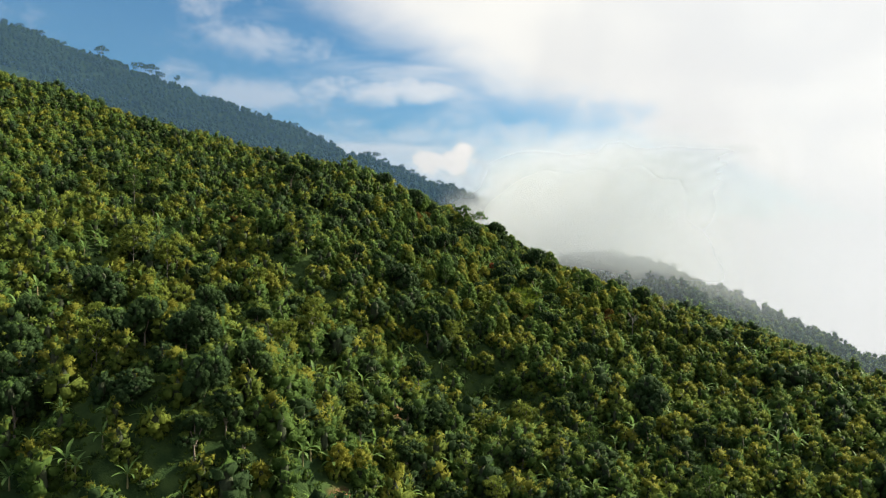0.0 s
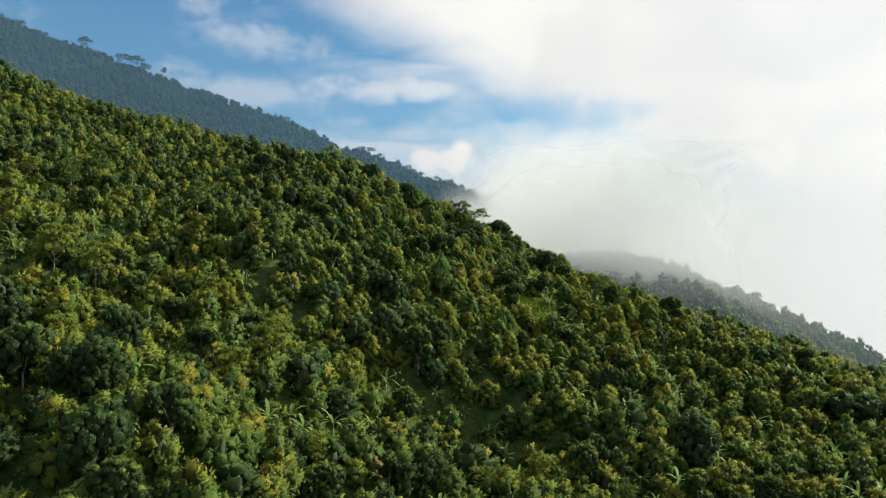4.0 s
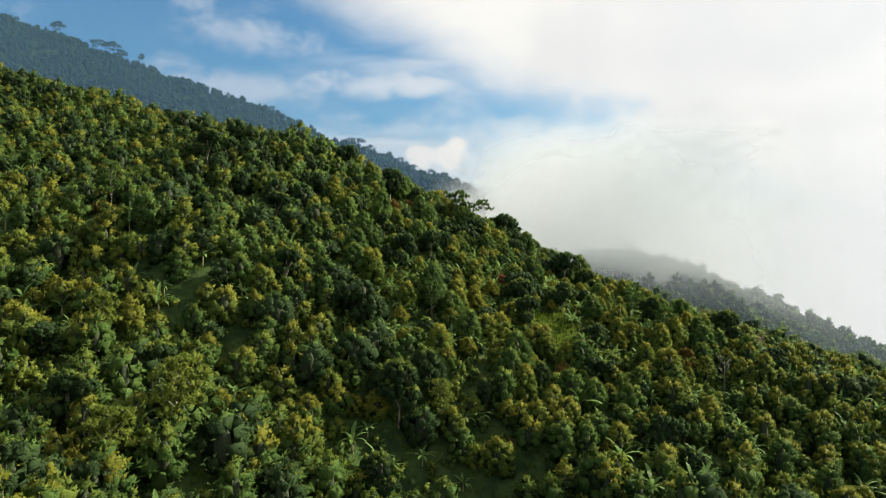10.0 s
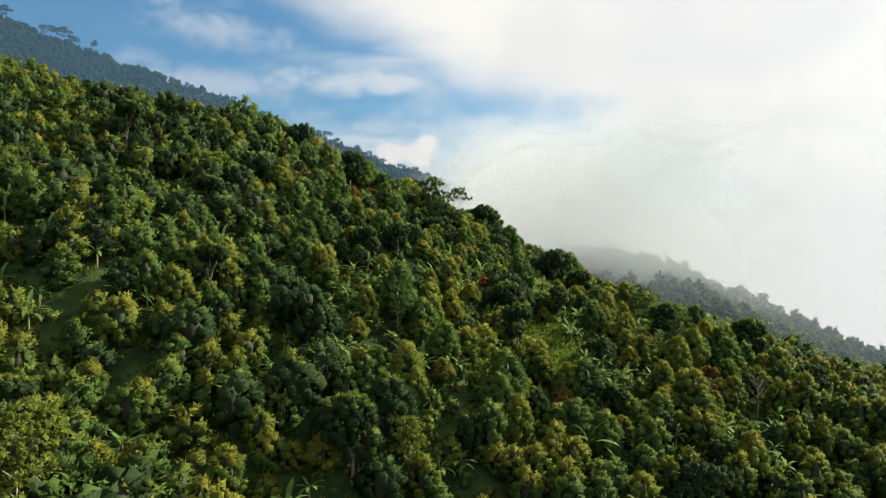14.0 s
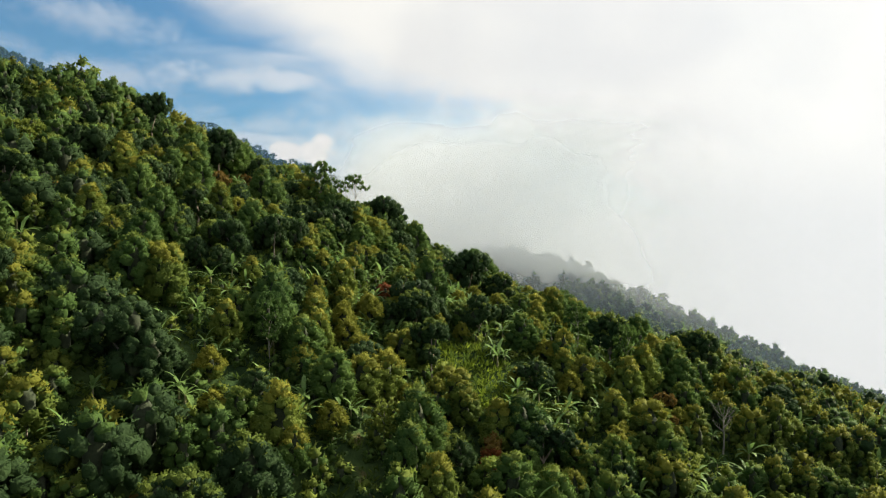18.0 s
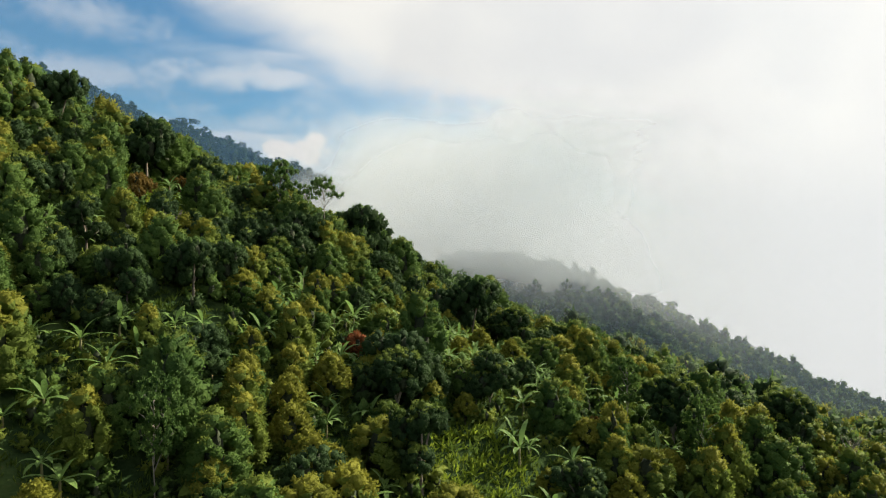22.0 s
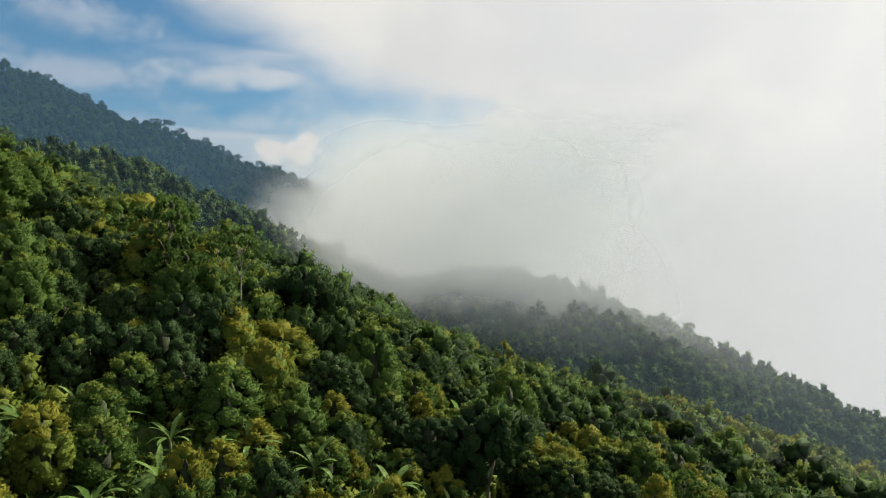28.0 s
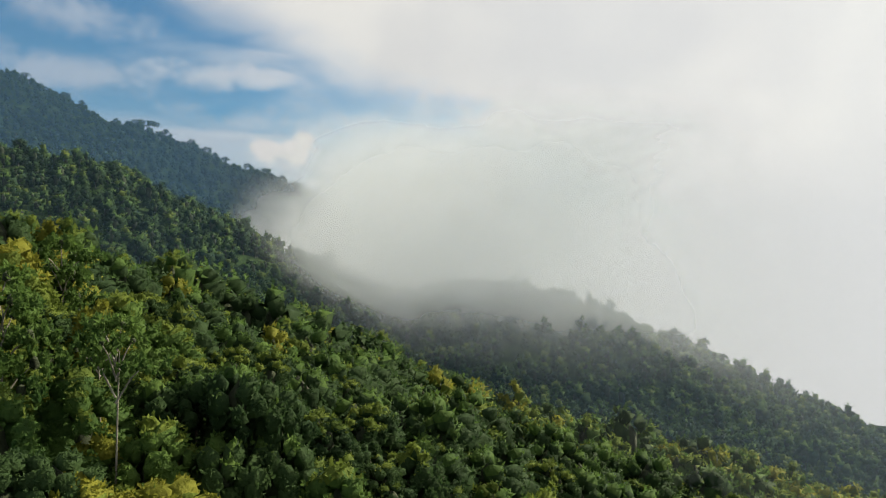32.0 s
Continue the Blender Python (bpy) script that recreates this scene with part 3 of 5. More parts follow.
def spot(x, y, turn=0.0, size=1.0, tall=None, lift=0.0):
    """A pose on the ground, with a size."""
    return pose(x, y, h1(x, y) + lift, 0, 0, turn) @ Matrix.Diagonal((size, size, tall or size, 1))


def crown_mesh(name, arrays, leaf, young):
    return mesh_np(name, arrays["v"], arrays["t"], arrays["q"], arrays["mt"], arrays["mq"], [leaf, young, CORE_SHADE], normals=arrays["n"])


def moved(arrays, dx=0.0, dy=0.0, dz=0.0):
    out = dict(arrays)
    out["v"] = arrays["v"] + np.array([dx, dy, dz])
    return out


def joined(items):
    """Several array sets as one."""
    at, v, t, q, mt, mq = 0, [], [], [], [], []
    for a in items:
        v.append(a["v"])
        t.append(a["t"] + at)
        q.append(a["q"] + at)
        mt.append(a["mt"])
        mq.append(a["mq"])
        at += len(a["v"])
    return dict(v=np.concatenate(v), t=np.concatenate(t), q=np.concatenate(q), mt=np.concatenate(mt), mq=np.concatenate(mq))


# ---- clove trees ----
CLOVE_LABELS = {
    "green": "bushy dark green clove tree on the slope",
    "flush": "dense clove tree with yellow-orange young leaves on top",
    "olive": "dense olive-green clove tree with an egg-shaped crown",
    "yellow": "small clove tree all yellow with young leaves",
}


def clove_tree(seed, tone, high, wide, low, flush, leaf, young):
    ob = thing("clove_tree", CLOVE_LABELS[tone], "tree", "clove trees on the slope")
    v, q = trunk_arrays(seed, high * 0.7, 0.11)
    part("trunk", mesh_np("trunk", v, quads=q, materials=[BARK], smooth=True), ob)
    a = moved(crown(seed, high * 0.93 - 0.55, wide * 0.95, 150, 11, 0.24, 0.14, low, 0.75, 0.15, flush, 0.70, 0.19), dz=0.35)
    part("crown", crown_mesh("crown", a, leaf, young), ob)
    return ob


def clove_set():
    """The tones of clove tree: the prototype, and how common it is."""
    return [
        (clove_tree(11, "green", 4.9, 3.3, 0.40, 0.10, LEAF_DARK, LEAF_OLIVE), 0.20),
        (clove_tree(12, "green", 5.6, 3.1, 0.35, 0.16, LEAF_MID, LEAF_OLIVE), 0.20),
        (clove_tree(13, "olive", 4.6, 3.2, 0.42, 0.26, LEAF_MID, LEAF_OLIVE), 0.20),
        (clove_tree(14, "olive", 5.2, 2.9, 0.36, 0.30, LEAF_OLIVE, LEAF_FLUSH), 0.14),
        (clove_tree(15, "flush", 4.8, 3.0, 0.38, 0.42, LEAF_MID, LEAF_FLUSH), 0.14),
        (clove_tree(16, "flush", 5.3, 3.3, 0.40, 0.34, LEAF_OLIVE, LEAF_FLUSH), 0.08),
        (clove_tree(17, "yellow", 3.9, 2.5, 0.42, 0.75, LEAF_OLIVE, LEAF_FLUSH), 0.04),
    ]


# ---- banana plants ----


def banana_leaf_arrays(seed, long=2.1, wide=0.55, droop=1.0, segs=6):
    """A long leaf that rises and arches over, folded along its rib, its edges torn."""
    r = np.random.RandomState(seed)
    s = np.linspace(0, 1, segs + 1)
    angle = 1.08 - droop * 1.55 * s ** 1.3
    step = long / segs
    px = np.concatenate([[0], np.cumsum(np.cos(angle[:-1]) * step)])
    pz = np.concatenate([[0], np.cumsum(np.sin(angle[:-1]) * step)])
    half = wide / 2 * np.clip(np.sin(np.clip((s - 0.10) / 0.9, 0, 1) * np.pi) ** 0.6, 0.05, 1)
    half_l, half_r = half * r.uniform(0.8, 1.1, segs + 1), half * r.uniform(0.8, 1.1, segs + 1)
    rib = np.stack([px, 0 * px, pz], 1)
    lift = 0.25
    left = rib + np.stack([0 * px, half_l, half_l * lift], 1)
    right = rib + np.stack([0 * px, -half_r, half_r * lift], 1)
    v = np.concatenate([rib, left, right])
    n = segs + 1
    q = []
    for i in range(segs):
        q += [(i, i + 1, n + i + 1, n + i), (i + 1, i, 2 * n + i, 2 * n + i + 1)]
    q = np.array(q, np.int32)
    return dict(v=v, t=np.zeros((0, 3), np.int32), q=q, mt=np.zeros(0, np.int32), mq=np.zeros(len(q), np.int32))


BANANA_LEAVES = [banana_leaf_arrays(31 + i, 2.75 - 0.12 * i, 0.50, 0.60 + 0.22 * i) for i in range(4)]
BANANA_MESHES = [mesh_np("leaf", a["v"], quads=a["q"], materials=[BANANA], smooth=True) for a in BANANA_LEAVES]


def banana_layout(seed):
    """The leaves of one plant: which shape, the turn, the tilt and the size."""
    r = np.random.RandomState(seed)
    count = 9
    return [(int(r.randint(0, 4)) if i > 1 else 0, i * 137.5 + r.uniform(-20, 20), r.uniform(-6, 22) + 5 * i - (12 if i < 2 else 0), r.uniform(0.8, 1.1)) for i in range(count)]


def banana_stem_arrays(high=1.85):
    v, q = limb([(0, 0, -0.4), (0.02, 0, high * 0.5), (0, 0.02, high)], [0.15, 0.12, 0.07], 7)
    return dict(v=v, t=np.zeros((0, 3), np.int32), q=q, mt=np.zeros(0, np.int32), mq=np.ones(len(q), np.int32))


def banana_plant(seed):
    ob = thing("banana_plant", "banana plant with long arching pale green leaves", "banana plant", "banana plants on the slope")
    a = banana_stem_arrays()
    part("pseudostem", mesh_np("pseudostem", a["v"], quads=a["q"], materials=[STEM], smooth=True), ob)
    for kind, turn, tilt, size in banana_layout(seed):
        leaf = part("leaf", BANANA_MESHES[kind], ob)
        leaf.matrix_basis = pose(0, 0, 1.8, 0, tilt, turn) @ Matrix.Diagonal((size, size, size, 1))
    return ob


def banana_arrays(seed):
    items = [banana_stem_arrays()]
    for kind, turn, tilt, size in banana_layout(seed):
        m = np.array(pose(0, 0, 1.8, 0, tilt, turn) @ Matrix.Diagonal((size, size, size, 1)))
        a = dict(BANANA_LEAVES[kind])
        a["v"] = a["v"] @ m[:3, :3].T + m[:3, 3]
        items.append(a)
    return joined(items)


# ---- larger broad-leaved trees ----


def broad_tree(name, label, seed, high, wide, leaf, young, bark=BARK, bare=0.35, lobes=5, flush=0.12, flat=0.62, leafy=1.0, group=""):
    """A trunk that forks into limbs, each limb with a rounded mass of leaves."""
    r = np.random.RandomState(seed)
    ob = thing(name, label, "tree", group)
    fork = high * bare
    v, q = trunk_arrays(seed, fork * 1.08, 0.035 * high ** 0.9 + 0.04, 0.04)
    part("trunk", mesh_np("trunk", v, quads=q, materials=[bark], smooth=True), ob)
    for i in range(lobes):
        turn = i * 2.4 + r.uniform(-0.3, 0.3)
        if i == 0:
            c = np.array([0, 0, high - wide * flat * 0.33])
        else:
            k = r.uniform(0.26, 0.36) * wide
            c = np.array([math.cos(turn) * k, math.sin(turn) * k, r.uniform(fork + 0.12 * high, high * 0.80)])
        mid = np.array([c[0] * 0.45, c[1] * 0.45, fork + (c[2] - fork) * 0.5])
        lv, lq = limb([(0, 0, fork * 0.92), mid, c], [0.022 * high, 0.014 * high, 0.006 * high], 5)
        part("limb", mesh_np("limb", lv, quads=lq, materials=[bark], smooth=True), ob)
        w = wide * r.uniform(0.50, 0.62)
        a = moved(crown(seed * 7 + i, w * flat * 1.2, w, int(80 * leafy), 9, 0.27, 0.15, 0.45, 0.62, 0.22, flush, 0.64, 0.24), c[0], c[1], c[2] - w * flat * 0.55)
        part("crown", crown_mesh("crown", a, leaf, young), ob)
    return ob


def umbrella_tree(name, label, seed, high, wide, leaf, group="", tiers=7, flat=0.30, drop=0.05, leafy=1.0):
    """A slender pale trunk with thin rising limbs that hold flat, open tiers of leaves."""
    r = np.random.RandomState(seed)
    ob = thing(name, label, "tree", group)
    v, q = trunk_arrays(seed, high * 0.84, 0.009 * high, 0.05)
    part("trunk", mesh_np("trunk", v, quads=q, materials=[PALE_BARK], smooth=True), ob)
    for i in range(tiers):
        turn, k = i * 2.4 + r.uniform(-0.4, 0.4), wide * r.uniform(0.22, 0.38) * (0.3 if i == 0 else 1)
        c = np.array([math.cos(turn) * k, math.sin(turn) * k, high * (0.97 - drop * i + r.uniform(-0.02, 0.02))])
        lv, lq = limb([(0, 0, c[2] - high * 0.16), (c[0] * 0.5, c[1] * 0.5, c[2] - high * 0.06), c], [0.006 * high, 0.004 * high, 0.002 * high], 5)
        part("limb", mesh_np("limb", lv, quads=lq, materials=[PALE_BARK], smooth=True), ob)
        w = wide * r.uniform(0.34, 0.46)
        a = moved(crown(seed * 5 + i, w * flat, w, int(40 * leafy), 7, 0.022 * high + 0.10, 0.011 * high + 0.05, 0.4, 0.5, 0.25, 0.0, 0.35, w * 0.10), c[0], c[1], c[2] - w * 0.12)
        part("crown", crown_mesh("crown", a, leaf, leaf), ob)
    return ob


def bare_tree(seed, high, label="leafless pale grey tree with thin twigs"):
    r = np.random.RandomState(seed)
    ob = thing("bare_tree", label, "tree", "bare trees")
    v, q = trunk_arrays(seed, high * 0.75, 0.016 * high + 0.02, 0.06)
    part("trunk", mesh_np("trunk", v, quads=q, materials=[PALE_BARK], smooth=True), ob)
    for i in range(11):
        turn, z0 = i * 2.4 + r.uniform(-0.4, 0.4), high * r.uniform(0.35, 0.72)
        k = high * r.uniform(0.14, 0.26)
        tip = np.array([math.cos(turn) * k, math.sin(turn) * k, z0 + high * r.uniform(0.16, 0.3)])
        lv, lq = limb([(0, 0, z0), (tip[0] * 0.55, tip[1] * 0.55, z0 + (tip[2] - z0) * 0.4), tip], [0.007 * high, 0.005 * high, 0.002 * high], 5)
        limb_ob = part("limb", mesh_np("limb", lv, quads=lq, materials=[PALE_BARK], smooth=True), ob)
        tv, tq = [], []
        for k2 in range(4):
            a = tip * (0.45 + 0.13 * k2) + np.array([0, 0, z0 * (1 - 0.45 - 0.13 * k2)])
            b = a + unit(np.array([math.cos(turn), math.sin(turn), 0.6]) + r.normal(size=3) * 0.7) * high * 0.09
            wv, wq = limb([a, b], [0.003 * high, 0.001 * high], 4)
            tq.append(wq + sum(len(x) for x in tv))
            tv.append(wv)
        part("twig", mesh_np("twig", np.concatenate(tv), quads=np.concatenate(tq), materials=[PALE_BARK]), limb_ob)
    return ob


def shrub(label, seed, high, wide, leaf, young, name="shrub"):
    ob = thing(name, label, "shrub")
    v, q = trunk_arrays(seed, high * 0.6, 0.05)
    part("stem", mesh_np("stem", v, quads=q, materials=[BARK], smooth=True), ob)
    a = moved(crown(seed, high - 0.15, wide, 85, 10, 0.28, 0.13, 0.45, 0.7, 0.2, 0.35, 0.7), dz=0.15)
    part("crown", crown_mesh("crown", a, leaf, young), ob)
    return ob


# ---- planting ----
CHOICE = np.random.RandomState(77)
KEPT_FREE = []     # x, y, radius round the placed trees


def place_at(ob, x, y, turn=0.0, size=1.0, tall=None, free=1.6):
    ob.matrix_basis = spot(x, y, turn, size, tall)
    KEPT_FREE.append((x, y, free))
    return ob


def place_copy(ob, x, y, turn=0.0, size=1.0, tall=None, free=1.6):
    KEPT_FREE.append((x, y, free))
    return copy_thing(ob, spot(x, y, turn, size, tall))


# the trees that stand out on the crest of the near spur
DARK_TREE = "broad-crowned dark green tree on the crest of the spur"
crest_tree = broad_tree("broadleaf_tree", DARK_TREE, 41, 7.2, 6.4, LEAF_DARK, LEAF_MID, bare=0.30, group="dark trees along the crest")
place_at(crest_tree, 31.0, 236.0, 20, 1.0, 1.22, 3.6)
crest_twin = broad_tree("broadleaf_tree", DARK_TREE, 42, 6.4, 5.4, LEAF_DARK, LEAF_OLIVE, bare=0.25, group="dark trees along the crest")
place_at(crest_twin, 22.3, 250.0, 70, 1.0, 1.0, 2.6)
for x, y, turn, size in ((18.6, 248.0, 200, 1.1), (25.2, 249.5, 120, 0.85), (35.5, 241.0, 10, 0.6), (16.0, 252.0, 300, 1.0), (27.5, 258.0, 30, 0.9),
                         (-3.0, 254.0, 80, 0.95), (-9.5, 250.0, 150, 1.0), (3.5, 250.5, 220, 0.9), (-28.0, 249.0, 40, 0.78), (-33.0, 252.5, 100, 0.7),
                         (-21.0, 254.0, 60, 1.0), (-39.5, 246.0, 140, 0.7), (-45.0, 250.0, 80, 0.65), (33.5, 262.0, 60, 0.9), (42.0, 268.0, 10, 0.85), (55.0, 275.0, 140, 0.9)):
    place_copy(crest_twin if size < 0.96 else crest_tree, x, y, turn, size, size * CHOICE.uniform(0.9, 1.1), 2.4 * size)
tall_tree = umbrella_tree("tall_tree", "slender tall tree with an open flat-tiered crown above the crest", 43, 9.0, 3.9, LEAF_MID, "tall open trees", 6, 0.20, 0.035, 0.4)
place_at(tall_tree, 13.2, 244.8, 0, 1.0, 1.30, 1.2)
feather_tree = umbrella_tree("tall_tree", "tall tree with soft feathery green foliage in tiers", 44, 9.0, 5.4, LEAF_MID, "tall open trees", 12)
place_at(feather_tree, 7.5, 247.0, 30, 1.0, 1.22, 2.2)
for x, y, turn, size in ((11.0, 251.5, 200, 0.85), (48.0, 238.0, 20, 0.6), (60.0, 252.0, 90, 0.62), (75.0, 262.0, 160, 0.6)):
    place_copy(feather_tree if CHOICE.uniform() < 0.5 else tall_tree, x, y, turn, size, size, 1.6)
tall_broad = broad_tree("broadleaf_tree", "tall spreading green tree behind the crest", 45, 8.2, 5.6, LEAF_DARK, LEAF_OLIVE, flush=0.25, bare=0.30, lobes=5, group="dark trees along the crest")
place_at(tall_broad, 14.5, 257.0, 0, 1.0, 1.0, 2.6)
for x, y, turn, size in ((28.0, 266.0, 40, 1.05), (23.0, 256.5, 100, 0.9), (34.0, 276.0, 160, 0.85), (40.0, 258.0, 220, 0.85), (46.0, 248.0, 280, 0.8), (48.0, 302.0, 340, 0.9), (52.0, 285.0, 30, 0.85),
                         (60.0, 262.0, 80, 0.8), (40.0, 290.0, 140, 0.9), (73.0, 308.0, 200, 0.9), (66.0, 295.0, 260, 0.85), (81.0, 295.0, 310, 0.95), (90.0, 312.0, 20, 1.05), (20.0, 268.0, 70, 0.95),
                         (5.0, 258.0, 130, 0.9), (-4.0, 262.0, 190, 0.9), (112.0, 300.0, 250, 1.0), (96.0, 284.0, 300, 0.9), (12.0, 268.0, 10, 0.9), (58.0, 312.0, 60, 0.9)):
    place_copy(tall_broad, x, y, turn, size, size * CHOICE.uniform(0.92, 1.12), 2.3 * size)
for x, y, turn, size in ((1.0, 214.8, 20, 0.66), (3.2, 218.8, 140, 0.6), (-3.5, 211.0, 260, 0.66), (-70.0, 116.0, 300, 1.0), (-35.0, 108.0, 80, 1.0), (-62.0, 106.0, 20, 1.1), (-48.0, 118.0, 70, 1.0), (-56.0, 121.0, 130, 1.05), (-41.0, 127.0, 190, 0.95), (-72.0, 124.0, 250, 1.1), (-30.0, 117.0, 310, 0.9),
                         (6.0, 262.0, 15, 0.85), (17.0, 272.0, 65, 0.9), (26.0, 284.0, 125, 0.95), (36.0, 294.0, 185, 0.95), (-8.0, 270.0, 245, 0.95), (44.0, 278.0, 305, 0.85), (8.0, 280.0, 355, 0.95)):
    place_copy(tall_broad if turn % 2 else crest_tree, x, y, turn, size, size * 0.95, 2.0)
# red and rust-coloured crowns
red_tree = shrub("small cone-shaped tree with orange-red leaves", 51, 3.6, 2.0, LEAF_RED, LEAF_RUST, "red_tree")
place_at(red_tree, 22.4, 189.8, 0, 1.0, 1.15, 2.2)
rust_tree = broad_tree("rust_tree", "round tree flushed with reddish-brown young leaves", 52, 4.6, 4.2, LEAF_RUST, LEAF_RUST, bare=0.25, lobes=4, flush=0.4)
place_at(rust_tree, -8.0, 238.6, 0, 0.72, 0.85, 1.8)
red_shrub = shrub("low red-leaved shrub among banana plants", 53, 2.2, 2.2, LEAF_RED, LEAF_RED)
place_at(red_shrub, 15.2, 218.5, 0, 1.0, 1.0, 1.5)
place_copy(rust_tree, 45.5, 198.5, 90, 0.65, 0.65, 1.8)
place_copy(rust_tree, 26.3, 217.4, 150, 0.5, 0.5, 1.2)
place_copy(rust_tree, 36.4, 210.7, 210, 0.5, 0.5, 1.2)
# bright feathery tree, dark rounded trees and bare trees lower on the slope
bright_tree = umbrella_tree("light_tree", "bright yellow-green tree with foliage in flat tiers", 54, 8.0, 5.5, LEAF_LIGHT, "", 11)
place_at(bright_tree, -64.5, 135.6, 0, 1.0, 1.0, 2.5)
round_tree = broad_tree("broadleaf_tree", "large rounded deep green tree with glossy leaves", 55, 6.8, 7.0, LEAF_DARK, LEAF_DARK, bare=0.12, lobes=7, leafy=1.3, group="rounded dark trees")
place_at(round_tree, -10.0, 189.0, 0, 1.0, 1.0, 3.2)
for x, y, turn, size in ((-75.0, 156.0, 40, 0.85), (-49.7, 151.6, 100, 0.75), (9.9, 239.6, 160, 0.85), (13.7, 259.6, 10, 0.8), (20.7, 262.4, 50, 0.8), (24.6, 261.0, 90, 0.72), (8.2, 236.3, 130, 0.62),
                         (18.6, 238.6, 170, 0.6), (12.5, 234.0, 210, 0.62), (32.3, 273.3, 250, 0.8), (50.2, 303.3, 290, 0.9), (2.4, 250.9, 330, 0.75), (-58.4, 109.6, 20, 0.8), (-40.9, 117.1, 60, 0.8), (-78.0, 137.0, 100, 0.85),
                         (-52.9, 128.4, 140, 0.75), (-66.0, 118.0, 180, 0.8), (-45.0, 106.5, 220, 0.75), (27.0, 238.0, 160, 0.8), (2.0, 205.0, 210, 0.7), (-30.0, 205.0, 270, 0.7), (52.0, 224.0, 330, 0.75),
                         (70.0, 232.0, 20, 0.8), (-48.0, 165.0, 80, 0.7), (35.0, 176.0, 130, 0.75), (19.1, 213.0, 310, 0.85), (11.1, 197.4, 30, 0.62), (64.0, 205.0, 190, 0.7), (20.0, 241.0, 75, 0.75), (38.0, 252.0, 15, 0.7)):
    place_copy(round_tree, x, y, turn, size, size * CHOICE.uniform(0.85, 1.1), 2.8 * size)
place_copy(crest_twin, 26.8, 212.6, 40, 0.8, 0.85, 2.0)
place_copy(tall_broad, 35.7, 233.8, 80, 0.75, 0.75, 2.0)
place_copy(feather_tree, 44.8, 207.2, 120, 0.7, 0.75, 1.6)
place_copy(bright_tree, 11.8, 188.2, 160, 0.6, 0.6, 1.6)
bare_one = bare_tree(56, 6.5)
place_at(bare_one, 52.6, 198.5, 0, 1.0, 1.0, 0.9)
for x, y, turn, size in ((66.0, 214.0, 60, 0.95), (-72.5, 173.1, 120, 1.0), (-3.0, 232.0, 180, 0.55), (-35.0, 150.0, 300, 0.8)):
    place_copy(bare_one, x, y, turn, size, size, 0.9)


def hut():
    """A small field hut of boards under a tin roof."""
    ob = thing("field_hut", "small wooden field hut with a grey tin roof", "hut")
    def box(name, sx, sy, sz, x, y, z, material, parent, tilt=0.0):
        bm = bmesh.new()
        bmesh.ops.create_cube(bm, size=1.0, matrix=Matrix.Translation((x, y, z)) @ Matrix.Rotation(tilt, 4, "X") @ Matrix.Diagonal((sx, sy, sz, 1)))
        bmesh.ops.bevel(bm, geom=bm.edges[:], offset=0.01, segments=1, affect="EDGES")
        me = bpy.data.meshes.new(name)
        bm.to_mesh(me)
        bm.free()
        me.materials.append(material)
        return part(name, me, parent)
    for x in (-1.3, 1.3):
        for y in (-1.0, 1.0):
            box("post", 0.10, 0.10, 2.6, x, y, 0.9, BOARD, ob)
    wall = box("wall", 2.7, 0.06, 1.7, 0, 1.04, 1.05, BOARD, ob)
    box("wall", 0.06, 2.0, 1.7, -1.36, 0, 1.05, BOARD, ob)
    box("wall", 0.06, 2.0, 1.7, 1.36, 0, 1.05, BOARD, ob)
    box("floor_board", 2.6, 2.0, 0.08, 0, 0, 0.16, BOARD, ob)
    for i in range(9):
        box("roof_sheet", 0.40, 1.75, 0.03, -1.6 + 0.4 * i, -0.72, 2.36 + (0.012 if i % 2 else 0), TIN, ob, 0.36)
        box("roof_sheet", 0.40, 1.75, 0.03, -1.6 + 0.4 * i, 0.86, 2.36 + (0.012 if i % 2 else 0), TIN, ob, -0.36)
    return ob


# taller trees that stand out here and there over the planted slope
mixed = np.random.RandomState(91)
for kind, count in ((tall_broad, 34), (feather_tree, 14), (bright_tree, 14), (crest_twin, 22)):
    for _ in range(count):
        y = mixed.uniform(104, 238)
        x = mixed.uniform(-0.58 * y, 0.50 * y - 10)
        if y < 100 + 0.33 * (x + 45) or any((x - a) ** 2 + (y - b) ** 2 < 30 for a, b, _ in KEPT_FREE):
            continue
        size = mixed.uniform(0.62, 0.92)
        place_copy(kind, x, y, mixed.uniform(0, 360), size, size * mixed.uniform(0.9, 1.15), 1.7 * size)

HUT = hut()
place_at(HUT, -40.0, 191.0, 35, 0.62, 0.6, 0.5)

CLOVES = clove_set()
BANANAS = [banana_plant(61), banana_plant(62), banana_plant(63)]

def taken(x, y, free):
    return any((x - a) ** 2 + (y - b) ** 2 < (free + 0.6 * c) ** 2 for a, b, c in KEPT_FREE)


